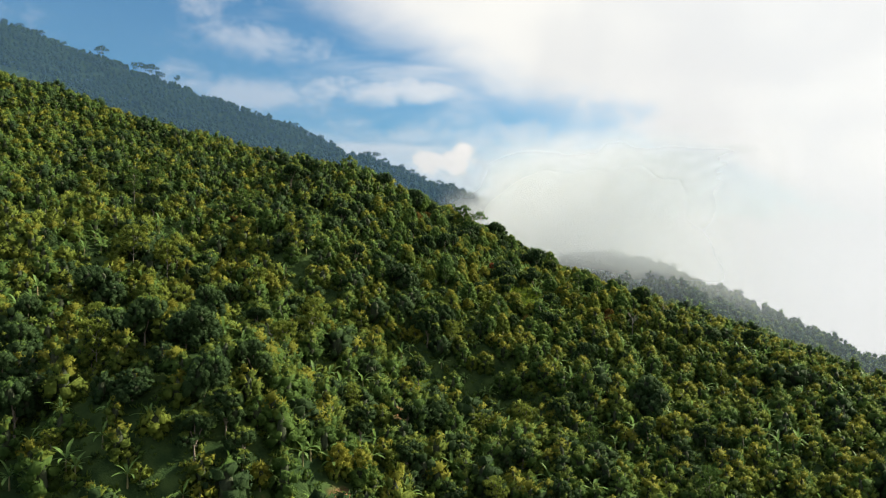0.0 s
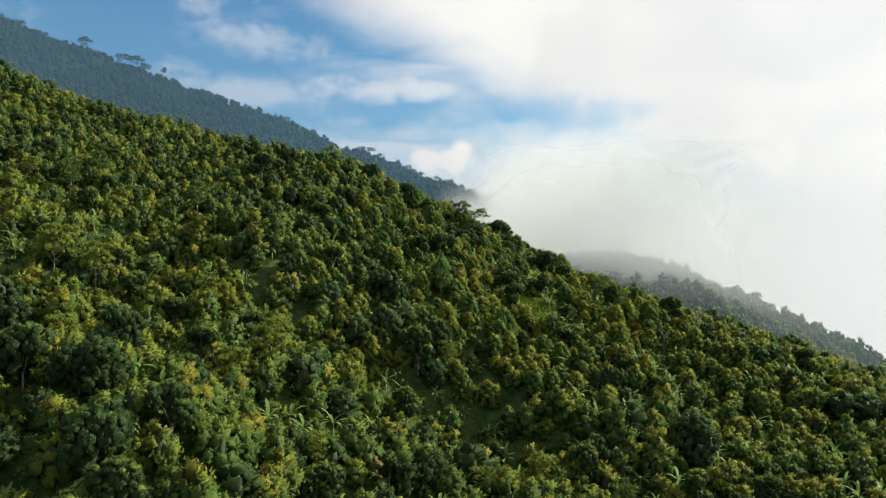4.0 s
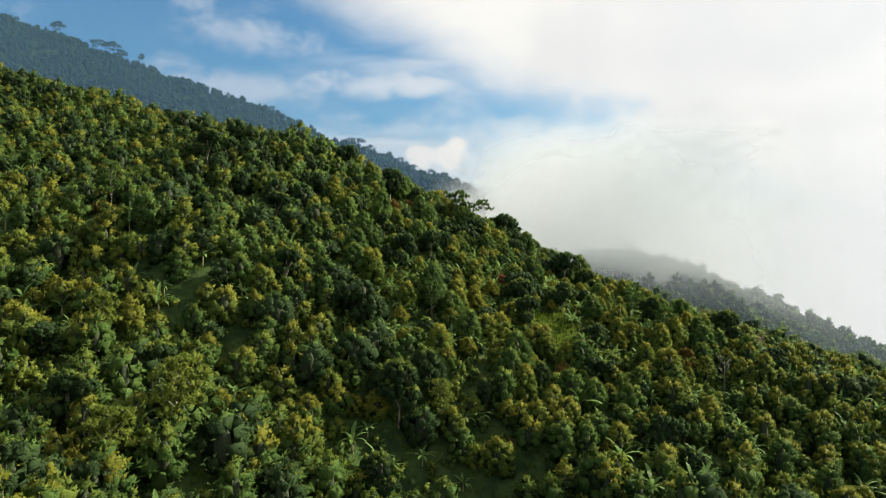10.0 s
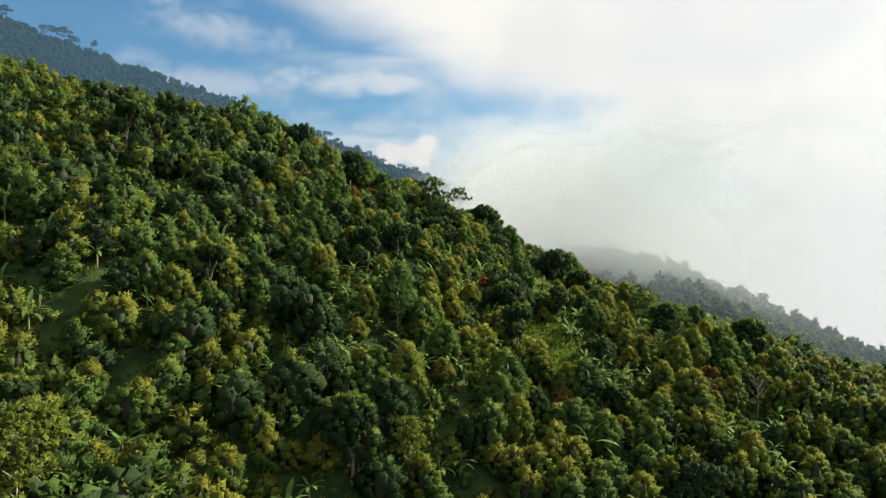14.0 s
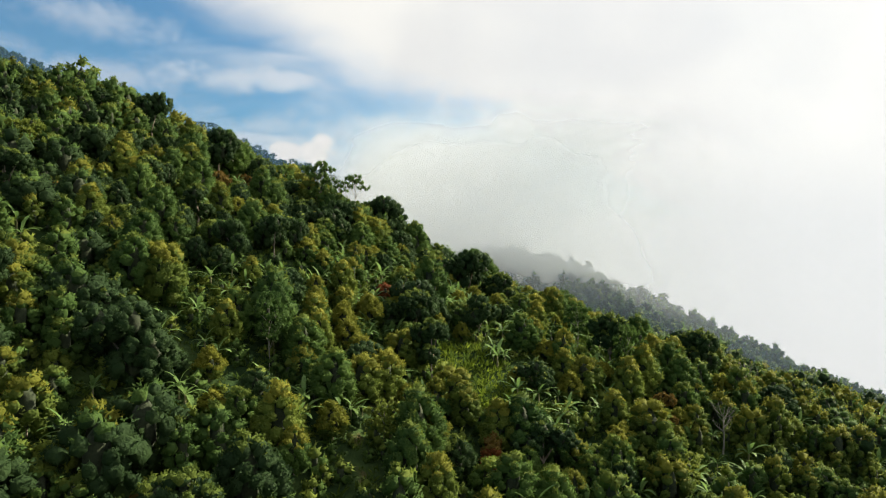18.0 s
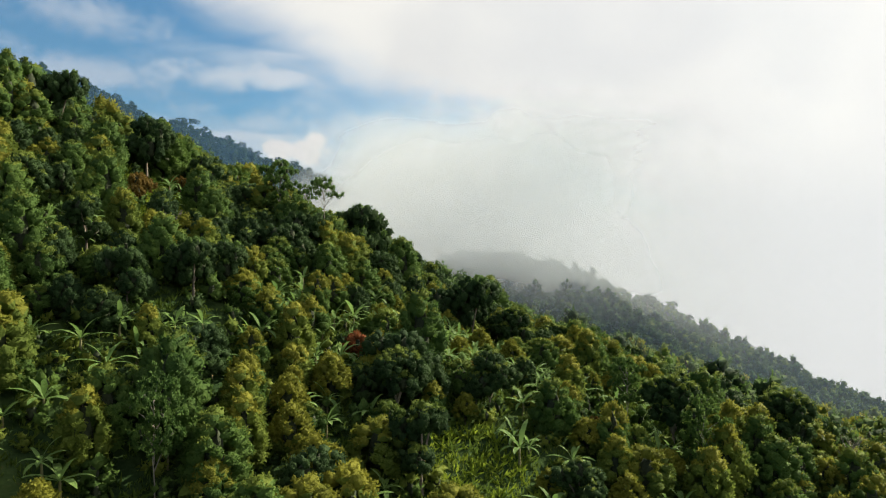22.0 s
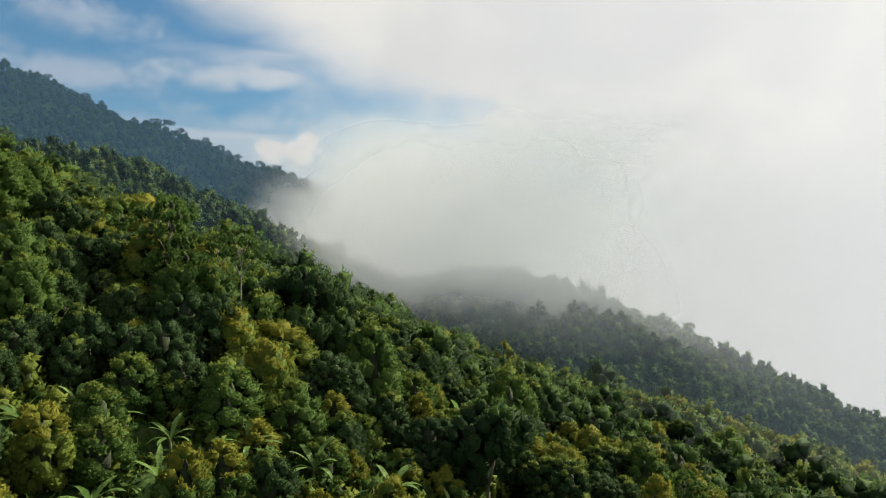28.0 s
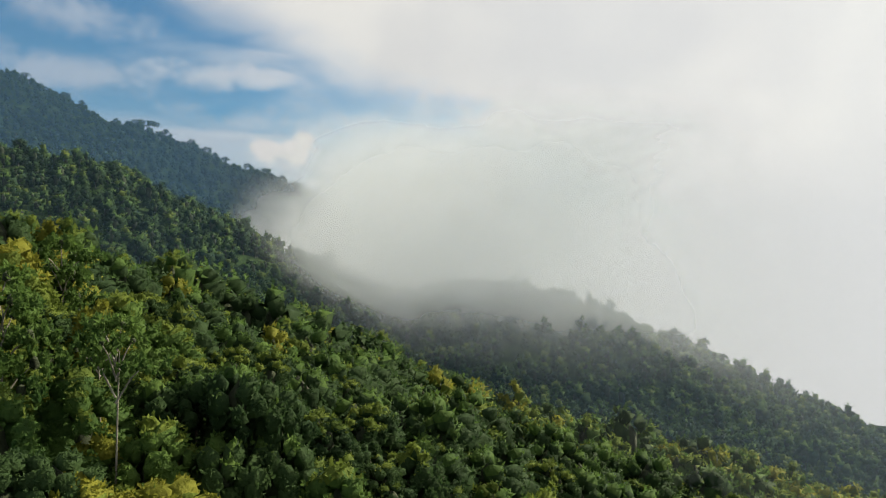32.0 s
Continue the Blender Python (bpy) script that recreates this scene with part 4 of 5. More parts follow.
# trees that stand out by size or colour: x, y, size
picked = np.random.RandomState(65)
STANDING_OUT = (
    (4, (((-0.5, 255.5, 1.45), (10.7, 245.5, 0.80), (12.3, 240.5, 0.82), (18.4, 248.3, 0.78), (4.7, 219.0, 0.75), (7.1, 219.0, 0.69), (10.9, 218.5, 0.95), (6.1, 210.8, 0.82), (-20.3, 181.3, 0.85), (-29.5, 172.4, 1.0),
          (-11.5, 171.6, 1.08), (-14.8, 168.1, 1.10), (29.6, 186.7, 0.86), (-59.6, 169.8, 1.4), (-45.2, 107.1, 0.81), (-12.2, 114.4, 1.4)))),
    (6, (((12.7, 210.6, 1.25), (9.3, 209.3, 0.85), (27.7, 245.8, 1.1), (18.6, 226.5, 0.7), (-6.4, 173.3, 1.3), (-25.0, 163.3, 1.3), (12.4, 212.1, 1.1), (9.0, 205.4, 1.05), (-56.0, 150.8, 1.5), (-15.6, 112.7, 1.5)))),
    (3, (((5.5, 245.1, 0.80), (30.3, 251.6, 0.87), (74.6, 291.6, 1.6), (51.5, 271.1, 1.5), (16.4, 239.8, 0.86), (94.1, 296.2, 1.6), (9.4, 214.1, 1.19), (-1.2, 207.0, 0.8), (5.7, 202.7, 1.09), (2.0, 205.2, 0.62),
          (22.7, 226.9, 0.94), (16.3, 188.2, 1.16), (43.8, 182.5, 1.4), (-62.4, 153.3, 1.6)))),
    (0, (((15.1, 211.6, 0.89), (0.4, 179.0, 1.5), (-35.0, 110.9, 1.6), (-0.5, 141.7, 1.5)))),
)
for tone, spots in STANDING_OUT:
    for x, y, size in spots:
        place_copy(CLOVES[tone][0], x, y, picked.uniform(0, 360), size, size * picked.uniform(0.98, 1.12), 1.1 * size)
for kind, spots in (
    (round_tree, ((14.5, 288.0, 0.9), (29.2, 277.8, 0.88), (19.3, 273.8, 0.76), (9.0, 234.6, 0.73), (19.5, 238.9, 0.64), (71.8, 303.7, 1.0), (41.6, 240.3, 0.54), (-39.3, 118.4, 0.9), (46.0, 160.1, 1.1), (-28.7, 116.4, 0.79), (-69.9, 149.1, 1.1))),
    (tall_broad, ((23.8, 256.7, 0.91), (42.5, 282.9, 1.0), (47.6, 278.4, 1.1), (20.4, 249.7, 0.6), (17.9, 209.3, 0.72), (44.5, 212.0, 0.86), (-3.2, 173.8, 1.06), (-38.7, 152.9, 0.9), (-31.1, 105.9, 0.88), (-34.4, 102.4, 0.85), (-27.9, 103.4, 0.86))),
    (feather_tree, ((4.0, 269.8, 1.0), (27.8, 212.5, 0.6), (40.7, 213.9, 0.66))),
    (bright_tree, ((2.7, 175.5, 0.76), (-27.4, 154.9, 1.3), (-32.0, 148.2, 1.0), (-71.9, 169.1, 1.3), (-63.8, 168.6, 1.2), (-53.8, 113.6, 1.0), (-53.9, 100.9, 0.57))),
    (rust_tree, ((-1.5, 258.5, 0.52), (-8.5, 236.3, 0.80), (-5.1, 249.4, 0.7), (46.8, 201.9, 0.8))),
):
    for x, y, size in spots:
        if not taken(x, y, 0.6):
            place_copy(kind, x, y, picked.uniform(0, 360), size, size * picked.uniform(0.95, 1.1), 1.9 * size)
for x, y, size in ((14.2, 237.5, 0.87), (26.8, 251.6, 1.15), (14.5, 253.6, 0.78), (33.4, 255.2, 0.99), (-3.4, 208.0, 0.77), (0.3, 209.7, 0.68), (2.2, 211.1, 0.66), (6.7, 213.7, 0.86), (1.4, 207.4, 0.65), (0.2, 204.1, 0.75),
                   (5.9, 209.5, 0.65), (10.0, 206.3, 0.79), (10.3, 225.8, 0.7), (18.4, 229.9, 0.84), (15.4, 223.4, 0.93), (18.5, 217.6, 0.74), (12.1, 219.2, 0.8), (25.7, 226.0, 0.94), (23.3, 218.1, 0.88), (32.9, 214.5, 0.91),
                   (41.2, 217.1, 0.92), (48.3, 213.7, 1.07), (23.8, 181.7, 1.4), (-28.2, 184.9, 0.8), (-40.7, 209.9, 1.04), (-27.6, 189.9, 0.77), (40.0, 202.3, 0.94), (27.2, 205.1, 0.96)):
    place_copy(BANANAS[int(picked.randint(3))], x, y, picked.uniform(0, 360), size, size, 0.9)
for x, y, size in ((-24.7, 142.1, 1.2), (-19.5, 142.3, 1.25), (-15.6, 146.1, 1.2), (-34.6, 112.9, 1.1), (27.4, 170.9, 1.2), (30.2, 165.9, 1.2), (36.4, 167.6, 1.2), (1.8, 178.3, 1.1), (12.6, 159.7, 1.2), (-41.4, 103.9, 0.96), (-54.6, 105.1, 0.97),
                   (-16.4, 112.2, 1.15), (-5.2, 116.7, 1.2), (-41.8, 114.6, 0.71), (-22.0, 144.5, 1.1), (-17.5, 140.0, 1.1), (-12.0, 148.5, 1.1), (-47.5, 104.0, 0.9)):
    place_copy(BANANAS[int(picked.randint(3))], x, y, picked.uniform(0, 360), size, size, 1.1)

# clumps of banana plants and yellow-topped clove trees on the slope just below the crest
clump = np.random.RandomState(64)
for x, y in ((2.5, 211.7), (6.4, 213.2), (10.3, 223.0), (15.4, 223.6), (19.2, 223.2), (26.6, 228.2), (23.8, 218.8), (8.3, 220.2), (11.9, 217.6), (18.2, 216.4), (-3.2, 244.5), (-5.3, 247.0),
             (24.4, 243.3), (-0.7, 206.2), (1.1, 203.6), (3.4, 208.0), (11.5, 213.0), (23.1, 223.4), (14.6, 236.8), (25.5, 252.1), (14.9, 250.7), (11.0, 238.4), (29.0, 222.0), (33.0, 218.0),
             (27.7, 194.0), (32.1, 195.7), (39.9, 201.6), (24.9, 186.4), (34.9, 187.7), (27.9, 206.5), (33.4, 215.8), (43.2, 209.7), (51.9, 220.5), (30.0, 236.2), (18.9, 223.8), (27.0, 230.4),
             (-49.1, 123.9), (-63.4, 113.4), (-30.0, 128.0), (-22.0, 132.0), (6.0, 152.0)):
    for k in range(3):
        bx, by = x + clump.uniform(-1.4, 1.4), y + clump.uniform(-1.4, 1.4)
        if not taken(bx, by, 0.3):
            place_copy(BANANAS[k], bx, by, clump.uniform(0, 360), clump.uniform(0.55, 0.85), clump.uniform(0.6, 0.85), 0.8)
for x, y, tone in ((5.3, 223.8, 5), (5.0, 217.2, 4), (7.0, 216.0, 4), (10.8, 220.2, 6), (16.3, 213.0, 4), (11.4, 242.6, 4), (13.4, 241.6, 5), (29.8, 250.8, 4), (7.6, 225.2, 2), (20.5, 220.0, 5), (13.5, 226.5, 4), (17.2, 191.8, 6), (20.7, 194.6, 5), (12.9, 213.3, 6), (9.5, 211.2, 5), (31.2, 191.0, 4), (37.5, 193.4, 4), (29.5, 187.3, 6), (3.8, 183.4, 4)):
    if not taken(x, y, 0.9):
        place_copy(CLOVES[tone][0], x, y, clump.uniform(0, 360), clump.uniform(0.85, 1.05), clump.uniform(0.85, 1.0), 1.3)


def in_view(x, y):
    """The part of the near spur that the flight looks on to."""
    front = (y > 84) & (y > 88 + 0.33 * (x + 45)) & (y < 268) & (x > -0.65 * y - 4) & (x < 0.62 * y + 10)
    back = (y >= 268) & (y < 345) & (x > -42) & (x < 0.62 * y - 8)
    shoulder = (y >= 268) & (y < 282) & (x > -185) & (x <= -42)
    low = (y >= 345) & (y < 385) & (x > 50) & (x < 170)
    return front | back | shoulder | low


def scattered(x0, x1, y0, y1, gap, seed, jitter=0.42):
    """A jittered triangular planting."""
    r = np.random.RandomState(seed)
    ys = np.arange(y0, y1, gap * 0.87)
    rows = [np.stack([np.arange(x0, x1, gap) + (gap / 2 if i % 2 else 0), np.full(len(np.arange(x0, x1, gap)), y)], 1) for i, y in enumerate(ys)]
    p = np.concatenate(rows)
    return p + r.uniform(-jitter, jitter, p.shape) * gap


def open_ground(x, y):
    free = np.zeros(len(x), bool)
    for cx, cy, rx, ry in CLEARINGS:
        wobble = 1 + 0.25 * ripple(x, y, 9, 21)
        free |= ((x - cx) / rx) ** 2 + ((y - cy) / ry) ** 2 < wobble
    for cx, cy, r in PLOTS:
        free |= (x - cx) ** 2 + (y - cy) ** 2 < r * r * 0.7
    return free


def instanced(variants, which, x, y, turn, size, tall, lift=0.0):
    """Arrays of many plants on the ground, from a few shapes."""
    at, out = 0, dict(v=[], t=[], q=[], mt=[], mq=[], n=[])
    z = height(x, y) + lift
    for k, a in enumerate(variants):
        i = np.nonzero(which == k)[0]
        if not len(i):
            continue
        c, s = np.cos(turn[i])[:, None], np.sin(turn[i])[:, None]
        vx, vy, vz = a["v"].T
        v = np.stack([(vx * c - vy * s) * size[i, None] + x[i, None], (vx * s + vy * c) * size[i, None] + y[i, None], vz * tall[i, None] + z[i, None]], -1)
        n = len(a["v"])
        base = at + np.arange(len(i), dtype=np.int32)[:, None, None] * n
        out["v"].append(v.reshape(-1, 3))
        if "n" in a:
            nx, ny, nz = a["n"].T
            turned = np.stack([nx * c - ny * s, nx * s + ny * c, np.broadcast_to(nz, (len(i), n))], -1)
            out["n"].append(turned.reshape(-1, 3))
        out["t"].append((a["t"][None] + base).reshape(-1, 3))
        out["q"].append((a["q"][None] + base).reshape(-1, 4))
        out["mt"].append(np.tile(a["mt"], len(i)))
        out["mq"].append(np.tile(a["mq"], len(i)))
        at += n * len(i)
    return {k: np.concatenate(v) for k, v in out.items() if v}


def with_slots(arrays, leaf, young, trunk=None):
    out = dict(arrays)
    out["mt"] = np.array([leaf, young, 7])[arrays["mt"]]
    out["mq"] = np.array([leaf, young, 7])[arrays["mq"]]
    if trunk is not None:
        v, q = trunk
        out["q"] = np.concatenate([out["q"], q + len(out["v"])])
        out["mq"] = np.concatenate([out["mq"], np.full(len(q), 6)])
        out["v"] = np.concatenate([out["v"], v])
        out["n"] = np.concatenate([out["n"], unit(v * np.array([1.0, 1.0, 0.0]) + np.array([1e-4, 0, 0]))])
    return out


WOOD_SLOTS = [LEAF_DARK, LEAF_MID, LEAF_OLIVE, LEAF_FLUSH, LEAF_LIGHT, LEAF_RUST, BARK, CORE_SHADE]


def near_variants(seed=200, clumps=46, leaves=6, leaf_long=0.42):
    """Lighter shapes of the same trees, for the joined woods."""
    out, share = [], []
    table = ((5.8, 4.6, 0.50, 0.15, 0, 1, 0.08), (3.8, 2.8, 0.42, 0.40, 5, 2, 0.008), (4.9, 3.3, 0.40, 0.10, 0, 2, 0.17), (5.6, 3.1, 0.35, 0.16, 1, 2, 0.17), (4.6, 3.2, 0.42, 0.26, 1, 2, 0.17), (5.2, 2.9, 0.36, 0.30, 2, 3, 0.12),
             (4.8, 3.0, 0.38, 0.42, 1, 3, 0.11), (5.3, 3.3, 0.40, 0.34, 2, 3, 0.07), (3.9, 2.5, 0.42, 0.75, 2, 3, 0.04),
             (3.2, 2.6, 0.45, 0.20, 4, 4, 0.06))
    for i, (high, wide, low, flush, leaf, young, common) in enumerate(table):
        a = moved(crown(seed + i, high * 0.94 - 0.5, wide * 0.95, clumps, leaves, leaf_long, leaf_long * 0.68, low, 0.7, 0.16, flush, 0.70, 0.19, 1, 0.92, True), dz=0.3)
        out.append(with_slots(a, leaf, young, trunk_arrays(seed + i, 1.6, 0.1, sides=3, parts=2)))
        share.append(common)
    return out, np.array(share) / sum(share)


def plant_near_spur():
    r = np.random.RandomState(5)
    p = scattered(-215, 200, 84, 385, 3.1, 6)
    x, y = p.T
    keep = in_view(x, y) & ~open_ground(x, y) & (r.uniform(size=len(x)) > 0.02 + 0.10 * (ripple(x, y, 17, 22) > 0.6))
    keep &= r.uniform(size=len(x)) > 0.4 * swell(x, y, -55, 112, 32, 18)
    for cx, cy, free in KEPT_FREE:
        keep &= (x - cx) ** 2 + (y - cy) ** 2 > (free + 0.3) ** 2
    keep &= (r.uniform(size=len(x)) > 0.60) | (y < 250) | (x < -35)
    keep &= (r.uniform(size=len(x)) > 0.24) | (y > 185)
    x, y = x[keep], y[keep]
    n = len(x)
    size = r.uniform(0.76, 1.14, n) * np.where(r.uniform(size=n) < 0.12, 0.7, 1.0)
    behind = 1 / (1 + np.exp(-(y - 250) / 5)) * (x > -35)        # older, larger trees on and behind the crest
    size = size * (1 + 0.70 * behind) * (1 + 0.24 / (1 + np.exp((y - 188) / 8)))        # and down the slope
    tall = size * r.uniform(0.85, 1.15, n)
    turn = r.uniform(0, 6.28, n)
    grove = 0.75 * swell(x, y, 18, 212, 24, 26) + ripple(x, y, 26, 23) + 0.8 * ripple(x, y, 9, 24) + r.normal(size=n) * 0.45
    banana = (grove > 0.86) & ((y < 229) | (r.uniform(size=n) < 0.35))
    away = np.hypot(x - 17, (y - 226) * 0.85)
    order = np.argsort(away)
    single = np.zeros(n, bool)
    single[[i for i in order if not banana[i]][:300]] = True
    single[[i for i in order if banana[i]][:215]] = True
    shares = np.cumsum([s for _, s in CLOVES])
    # shadowed stretches of the slope are put into the choice of darker trees
    near_tone = np.clip(0.62 + 0.35 * swell(x, y, 12, 243, 10, 9) + 0.12 * swell(x, y, 14, 215, 24, 20) + 0.25 * ripple(x, y, 24, 27) + r.normal(size=n) * 0.32 - 0.25 * swell(x, y, -16, 224, 18, 30) - 0.2 * swell(x, y, 2, 236, 14, 14) - 0.30 * swell(x, y, 6, 240, 16, 12) - 0.3 * swell(x, y, 30, 270, 60, 22), 0, 0.999)
    used = set()

    def put(proto, m):
        if proto.name in used:
            copy_thing(proto, m)
        else:
            used.add(proto.name)
            proto.matrix_basis = m

    for i in np.nonzero(single)[0]:
        if banana[i]:
            proto = BANANAS[int(r.randint(3))]
            put(proto, spot(x[i], y[i], math.degrees(turn[i]), size[i] * 0.92, size[i] * 0.86))
        else:
            proto = CLOVES[int(min(np.searchsorted(shares, near_tone[i] * shares[-1]), len(CLOVES) - 1))][0]
            put(proto, spot(x[i], y[i], math.degrees(turn[i]), size[i], tall[i]))
    rest = ~single & ~banana
    variants, share = near_variants()
    full_variants, _ = near_variants(220, 84, 8, 0.29)
    close = (y > 170) & (y < 305) & (x > -30) & (x < 75)
    # young growth comes in patches; sunlit and shaded stretches are put into the tone too
    tone = np.clip(0.52 + 0.22 * ripple(x, y, 40, 25) + r.normal(size=n) * 0.28 + 1.2 * swell(x, y, -82, 176, 28, 24) + 0.5 * swell(x, y, -58, 135, 22, 25) + 0.35 * swell(x, y, 62, 185, 40, 45) - 0.75 * swell(x, y, 38, 282, 60, 40) - 0.4 * swell(x, y, -22, 225, 20, 30), 0, 0.999)
    which = np.searchsorted(np.cumsum(share), np.where(r.uniform(size=n) < 0.72, tone, r.uniform(size=n)) * 0.999)
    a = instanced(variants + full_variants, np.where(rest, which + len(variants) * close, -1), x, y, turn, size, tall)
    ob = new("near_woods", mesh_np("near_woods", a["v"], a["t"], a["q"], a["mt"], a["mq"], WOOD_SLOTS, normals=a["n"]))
    tagged(ob, "dense planted wood of clove trees covering the near spur", "trees", kind="stuff")
    # saplings and bushes fill the gaps
    bx, by = np.concatenate([scattered(-110, 120, 84, 182, 2.9, 31), scattered(-30, 80, 180, 280, 2.4, 32)]).T
    keep = in_view(bx, by) & ~open_ground(bx, by) & (r.uniform(size=len(bx)) > 0.12)
    keep &= (by < 242) | (r.uniform(size=len(bx)) < 0.25)
    bx, by = bx[keep], by[keep]
    m = len(bx)
    bushes = []
    for i, (high, wide, leaf, young) in enumerate(((1.9, 2.2, 1, 2), (1.5, 2.0, 0, 1), (2.3, 1.9, 2, 4), (1.4, 1.8, 4, 1), (2.2, 2.2, 1, 1))):
        bushes.append(with_slots(crown(240 + i, high, wide, 26, 3, 0.46, 0.30, 0.4, 0.7, 0.2, 0.3, 0.6, 0.20, 1, 0.7, True), leaf, young))
    bush_size = r.uniform(0.5, 1.0, m)
    a = instanced(bushes, r.randint(0, 5, m), bx, by, r.uniform(0, 6.28, m), bush_size, bush_size * r.uniform(0.8, 1.2, m))
    ob = new("bushes", mesh_np("bushes", a["v"], a["t"], a["q"], a["mt"], a["mq"], WOOD_SLOTS, normals=a["n"]))
    tagged(ob, "low green bushes and saplings between the clove trees", "bushes", kind="stuff")
    rest = ~single & banana
    a = instanced([banana_arrays(61), banana_arrays(62), banana_arrays(63)], np.where(rest, r.randint(0, 3, n), -1), x, y, turn, size * 0.82, size * 0.86)
    ob = new("banana_grove", mesh_np("banana_grove", a["v"], a["t"], a["q"], a["mt"], a["mq"], [BANANA, STEM], smooth=True))
    tagged(ob, "scattered banana plants with pale arching leaves between the trees", "banana plants", kind="stuff")


plant_near_spur()


def far_variants(seed, rows, clumps, leaf_long):
    out = []
    for i, (high, wide, low, leaf, young) in enumerate(rows):
        a = moved(crown(seed + i, high * 0.8, wide, clumps, 2, leaf_long, leaf_long * 0.6, low, 0.7, 0.22, 0.25, 0.76, wide * 0.08, 1, 0.7, True), dz=high * 0.12)
        b = with_slots(a, leaf, young, trunk_arrays(seed + i, high * 0.5, 0.16, sides=3, parts=2))
        out.append(b)
    return out


FAR_SLOTS = [FAR_DARK, FAR_MID, LEAF_OLIVE, LEAF_MID, LEAF_LIGHT, LEAF_RUST, BARK, CORE_SHADE]
MIDDLE = ((7.0, 5.4, 0.45, 0, 1), (8.5, 5.0, 0.40, 1, 2), (6.0, 4.8, 0.45, 1, 1), (9.5, 6.2, 0.5, 0, 3), (5.0, 4.2, 0.45, 3, 2), (7.5, 4.0, 0.35, 0, 0))
FAR = ((8.0, 7.0, 0.45, 0, 1), (9.5, 6.5, 0.42, 0, 0), (7.0, 6.5, 0.45, 0, 0), (11.0, 7.5, 0.5, 0, 0))


def plant_far(name, label, box, gap, inside, variants, seed, grow=(0.7, 1.15)):
    r = np.random.RandomState(seed)
    x, y = scattered(*box, gap, seed).T
    keep = inside(x, y) & (r.uniform(size=len(x)) > 0.06)
    x, y = x[keep], y[keep]
    n = len(x)
    size = r.uniform(*grow, n)
    a = instanced(variants, r.randint(0, len(variants), n), x, y, r.uniform(0, 6.28, n), size, size * r.uniform(0.8, 1.2, n))
    ob = new(name, mesh_np(name, a["v"], a["t"], a["q"], a["mt"], a["mq"], FAR_SLOTS, normals=a["n"]))
    return tagged(ob, label, "trees", kind="stuff")


plant_far("middle_woods", "hazy mixed woods on the middle spur", (-330, 420, 385, 560), 5.6,
          lambda x, y: (y < 550 - 0.18 * x) & (x > 0.0 - 0.62 * y) & (x < 0.98 * (y - 110)), far_variants(300, MIDDLE, 34, 1.0), 7)
plant_far("far_woods", "dark bluish woods on the high far ridge", (-640, 220, 560, 900), 6.0,
          lambda x, y: (y < 758 - 0.20 * x) & (y > 585 - 0.30 * x) & (x > -0.68 * y), far_variants(320, FAR, 14, 1.2), 8, (0.5, 0.85))

# the same planted woods go on down the slope and round the spur
plant_far("outer_woods", "planted woods going on down the slope", (-330, 330, -90, 330), 5.0,
          lambda x, y: ~in_view(x, y) & (y < 300 - 0.05 * x) & (np.abs(x) < 300 - 25 * ripple(y, x, 60, 33)) & (y > -60 + 30 * ripple(x, y, 70, 34)),
          far_variants(340, ((5.2, 5.6, 0.42, 3, 2), (5.6, 5.2, 0.40, 0, 3), (4.6, 5.4, 0.44, 3, 3), (5.0, 5.0, 0.42, 0, 2)), 5, 1.1), 13)

# single trees along the far skyline
ridge_tree = umbrella_tree("ridge_tree", "lone spreading tree standing up on the far skyline", 71, 17.0, 15.0, FAR_DARK, "lone trees on the skyline")
ridge_tree.matrix_basis = spot(-392.0, 822.0, 0, 1.0, 1.0)
RIDGE = ((-331, 1.2, 0.95), (-345, 1.0, 0.9), (-320, 0.9, 0.8), (-298, 0.5, 0.85), (-500, 0.6, 0.7), (-520, 0.5, 0.7), (-540, 0.6, 0.8), (-470, 0.5, 0.6), (-440, 0.35, 0.6),
         (-205, 0.3, 0.5), (-190, 0.35, 0.45), (-160, 0.45, 0.45), (-132, 0.5, 0.5), (-120, 0.35, 0.5), (-96, 0.35, 0.5), (-80, 0.6, 0.5), (-71, 0.7, 0.6), (-62, 0.5, 0.5),
         (-44, 0.35, 0.55), (-33, 0.45, 0.55), (-27, 0.4, 0.5), (-20, 0.45, 0.5), (-4, 0.35, 0.5), (8, 0.4, 0.5), (20, 0.4, 0.45), (33, 0.35, 0.45), (46, 0.4, 0.5), (60, 0.35, 0.4))
for i, (x, size, tall) in enumerate(RIDGE):
    copy_thing(ridge_tree, spot(x, 742 - 0.20 * x + 2, 50 * i, size, tall))
ridge_pine = broad_tree("ridge_tree", "dark rounded tree on the skyline of the middle spur", 72, 11.0, 8.0, FAR_DARK, FAR_DARK, bare=0.25, lobes=4, leafy=0.6, group="lone trees on the skyline")
ridge_pine.matrix_basis = spot(206.0, 498.0, 0, 1.0, 1.0)
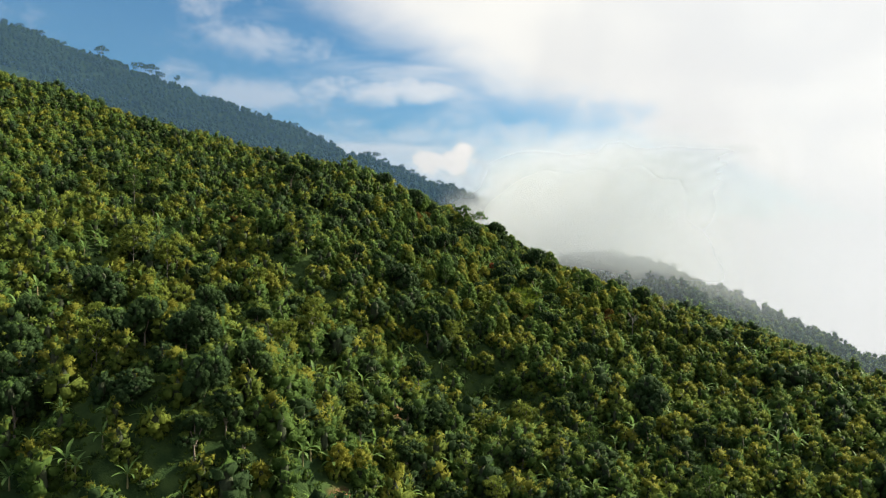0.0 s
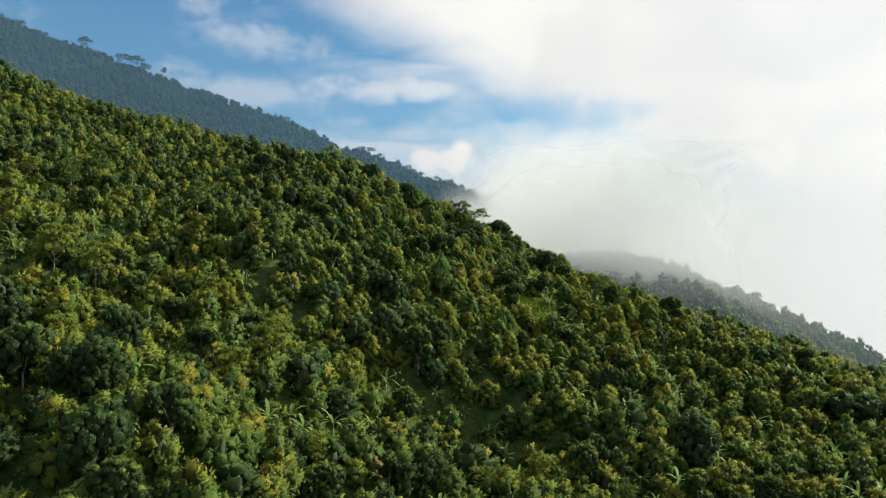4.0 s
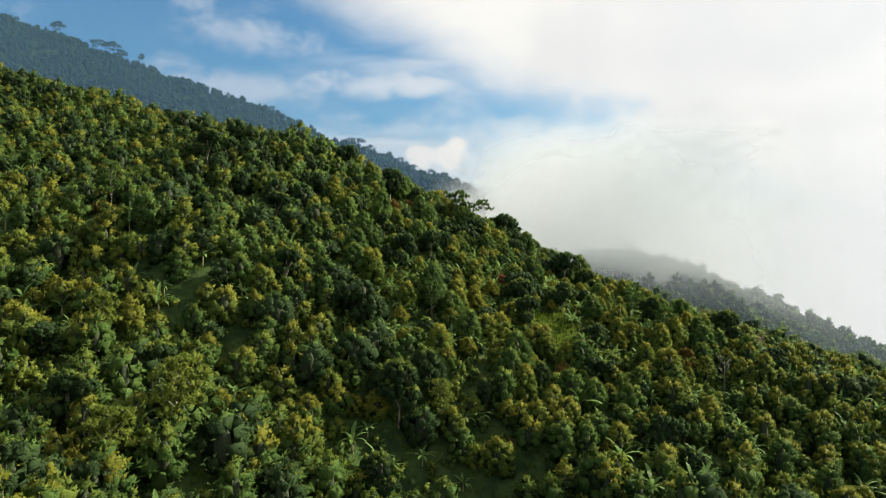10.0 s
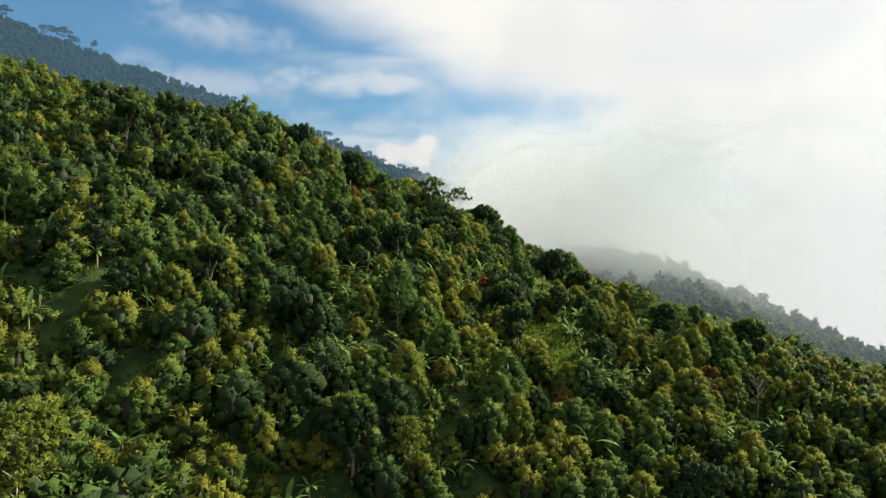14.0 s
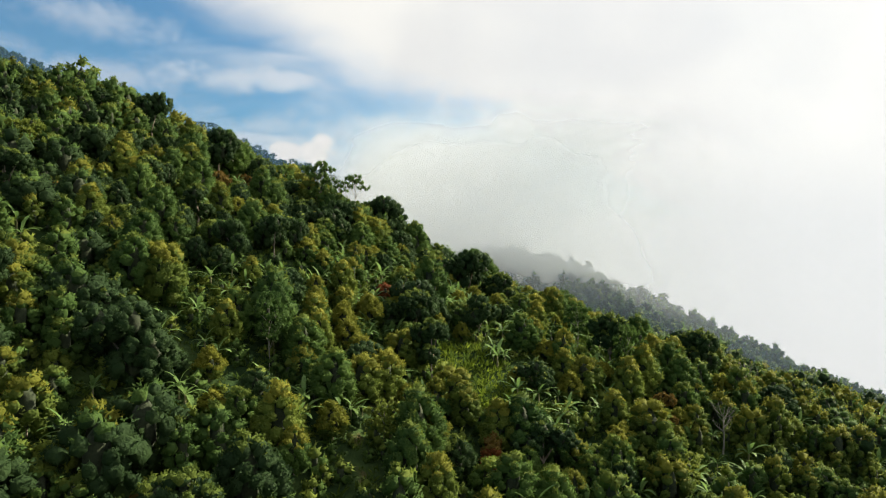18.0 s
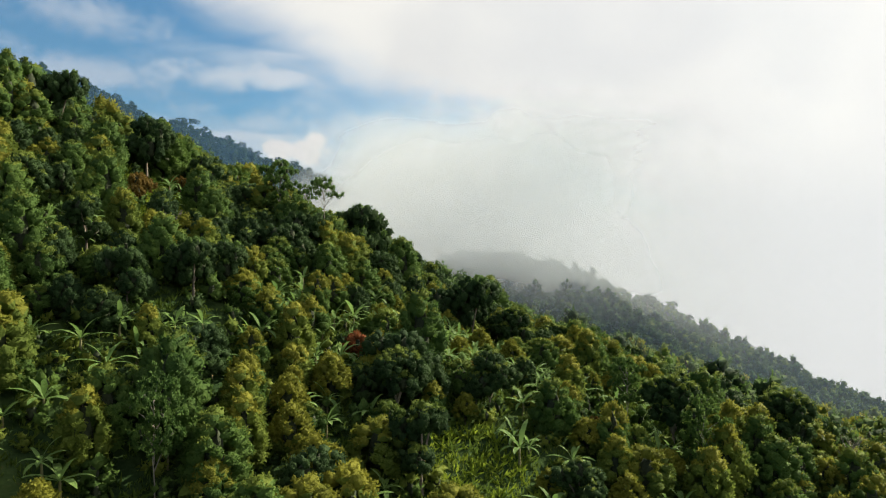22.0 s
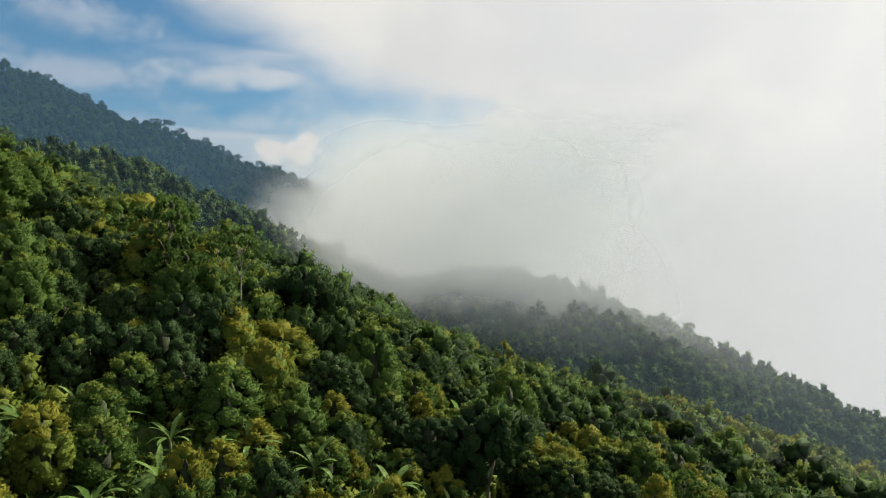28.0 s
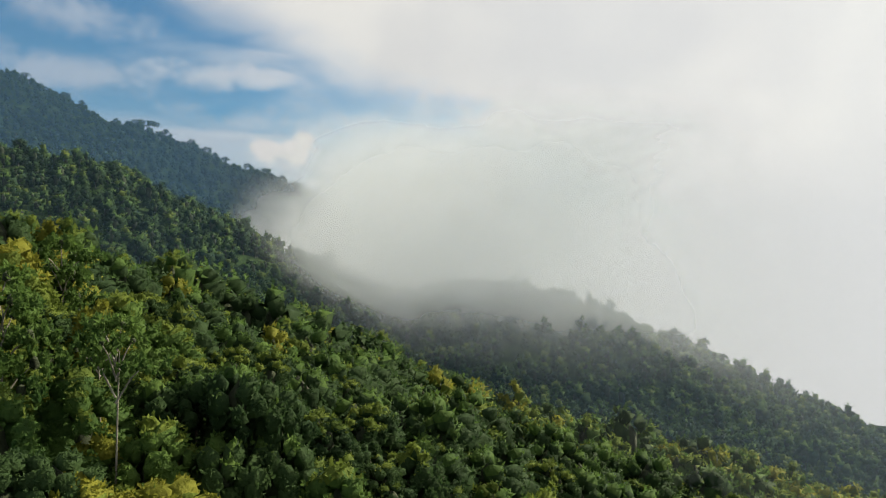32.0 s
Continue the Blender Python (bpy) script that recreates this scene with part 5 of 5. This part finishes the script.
for i, (x, size, tall) in enumerate(((214, 0.9, 0.8), (223, 0.7, 0.7), (240, 0.7, 0.7), (252, 0.5, 0.7), (262, 0.5, 0.8), (272, 0.45, 0.9), (286, 0.6, 0.7), (192, 0.7, 0.6), (180, 0.6, 0.6), (300, 0.6, 0.7), (-90, 1.2, 0.9), (-70, 0.8, 0.7), (-40, 0.9, 0.7), (-14, 0.7, 0.6))):
    copy_thing(ridge_pine, spot(x, 535 - 0.18 * x - 1, 70 * i, size, tall))


# ---- undergrowth ----


def tuft_arrays(seed, blades, high, spread, width, lean):
    r = np.random.RandomState(seed)
    base = np.concatenate([r.normal(size=(blades, 2)) * spread, np.full((blades, 1), -0.03)], 1)
    way = unit(np.concatenate([r.normal(size=(blades, 2)) * lean, np.ones((blades, 1))], 1))
    v, q = leaf_quads(r, base, way, high, width)
    return dict(v=v, t=np.zeros((0, 3), np.int32), q=q, mt=np.zeros(0, np.int32), mq=np.zeros(len(q), np.int32))


def undergrowth():
    r = np.random.RandomState(9)
    variants = [tuft_arrays(81, 10, 0.7, 0.28, 0.16, 0.7), tuft_arrays(82, 12, 0.55, 0.3, 0.10, 0.5), tuft_arrays(83, 9, 1.0, 0.25, 0.24, 0.9)]
    x, y = np.concatenate([scattered(-22, 70, 195, 275, 1.15, 10), scattered(-80, 90, 86, 195, 1.9, 11)]).T
    keep = in_view(x, y)
    x, y = x[keep], y[keep]
    fx, fy = np.concatenate([scattered(cx - rx, cx + rx, cy - ry, cy + ry, 0.9, 12) for cx, cy, rx, ry in CLEARINGS]).T
    for name, label, material, x, y in (("undergrowth", "grass and low green weeds between the trees", GRASS, x, y), ("grass", "light green grass in the small clearings", MEADOW, fx, fy)):
        n = len(x)
        size = r.uniform(0.6, 1.4, n)
        a = instanced(variants, r.randint(0, 3, n), x, y, r.uniform(0, 6.28, n), size, size)
        ob = new(name, mesh_np(name, a["v"], a["t"], a["q"], a["mt"], a["mq"], [material]))
        tagged(ob, label, name, kind="stuff")


undergrowth()
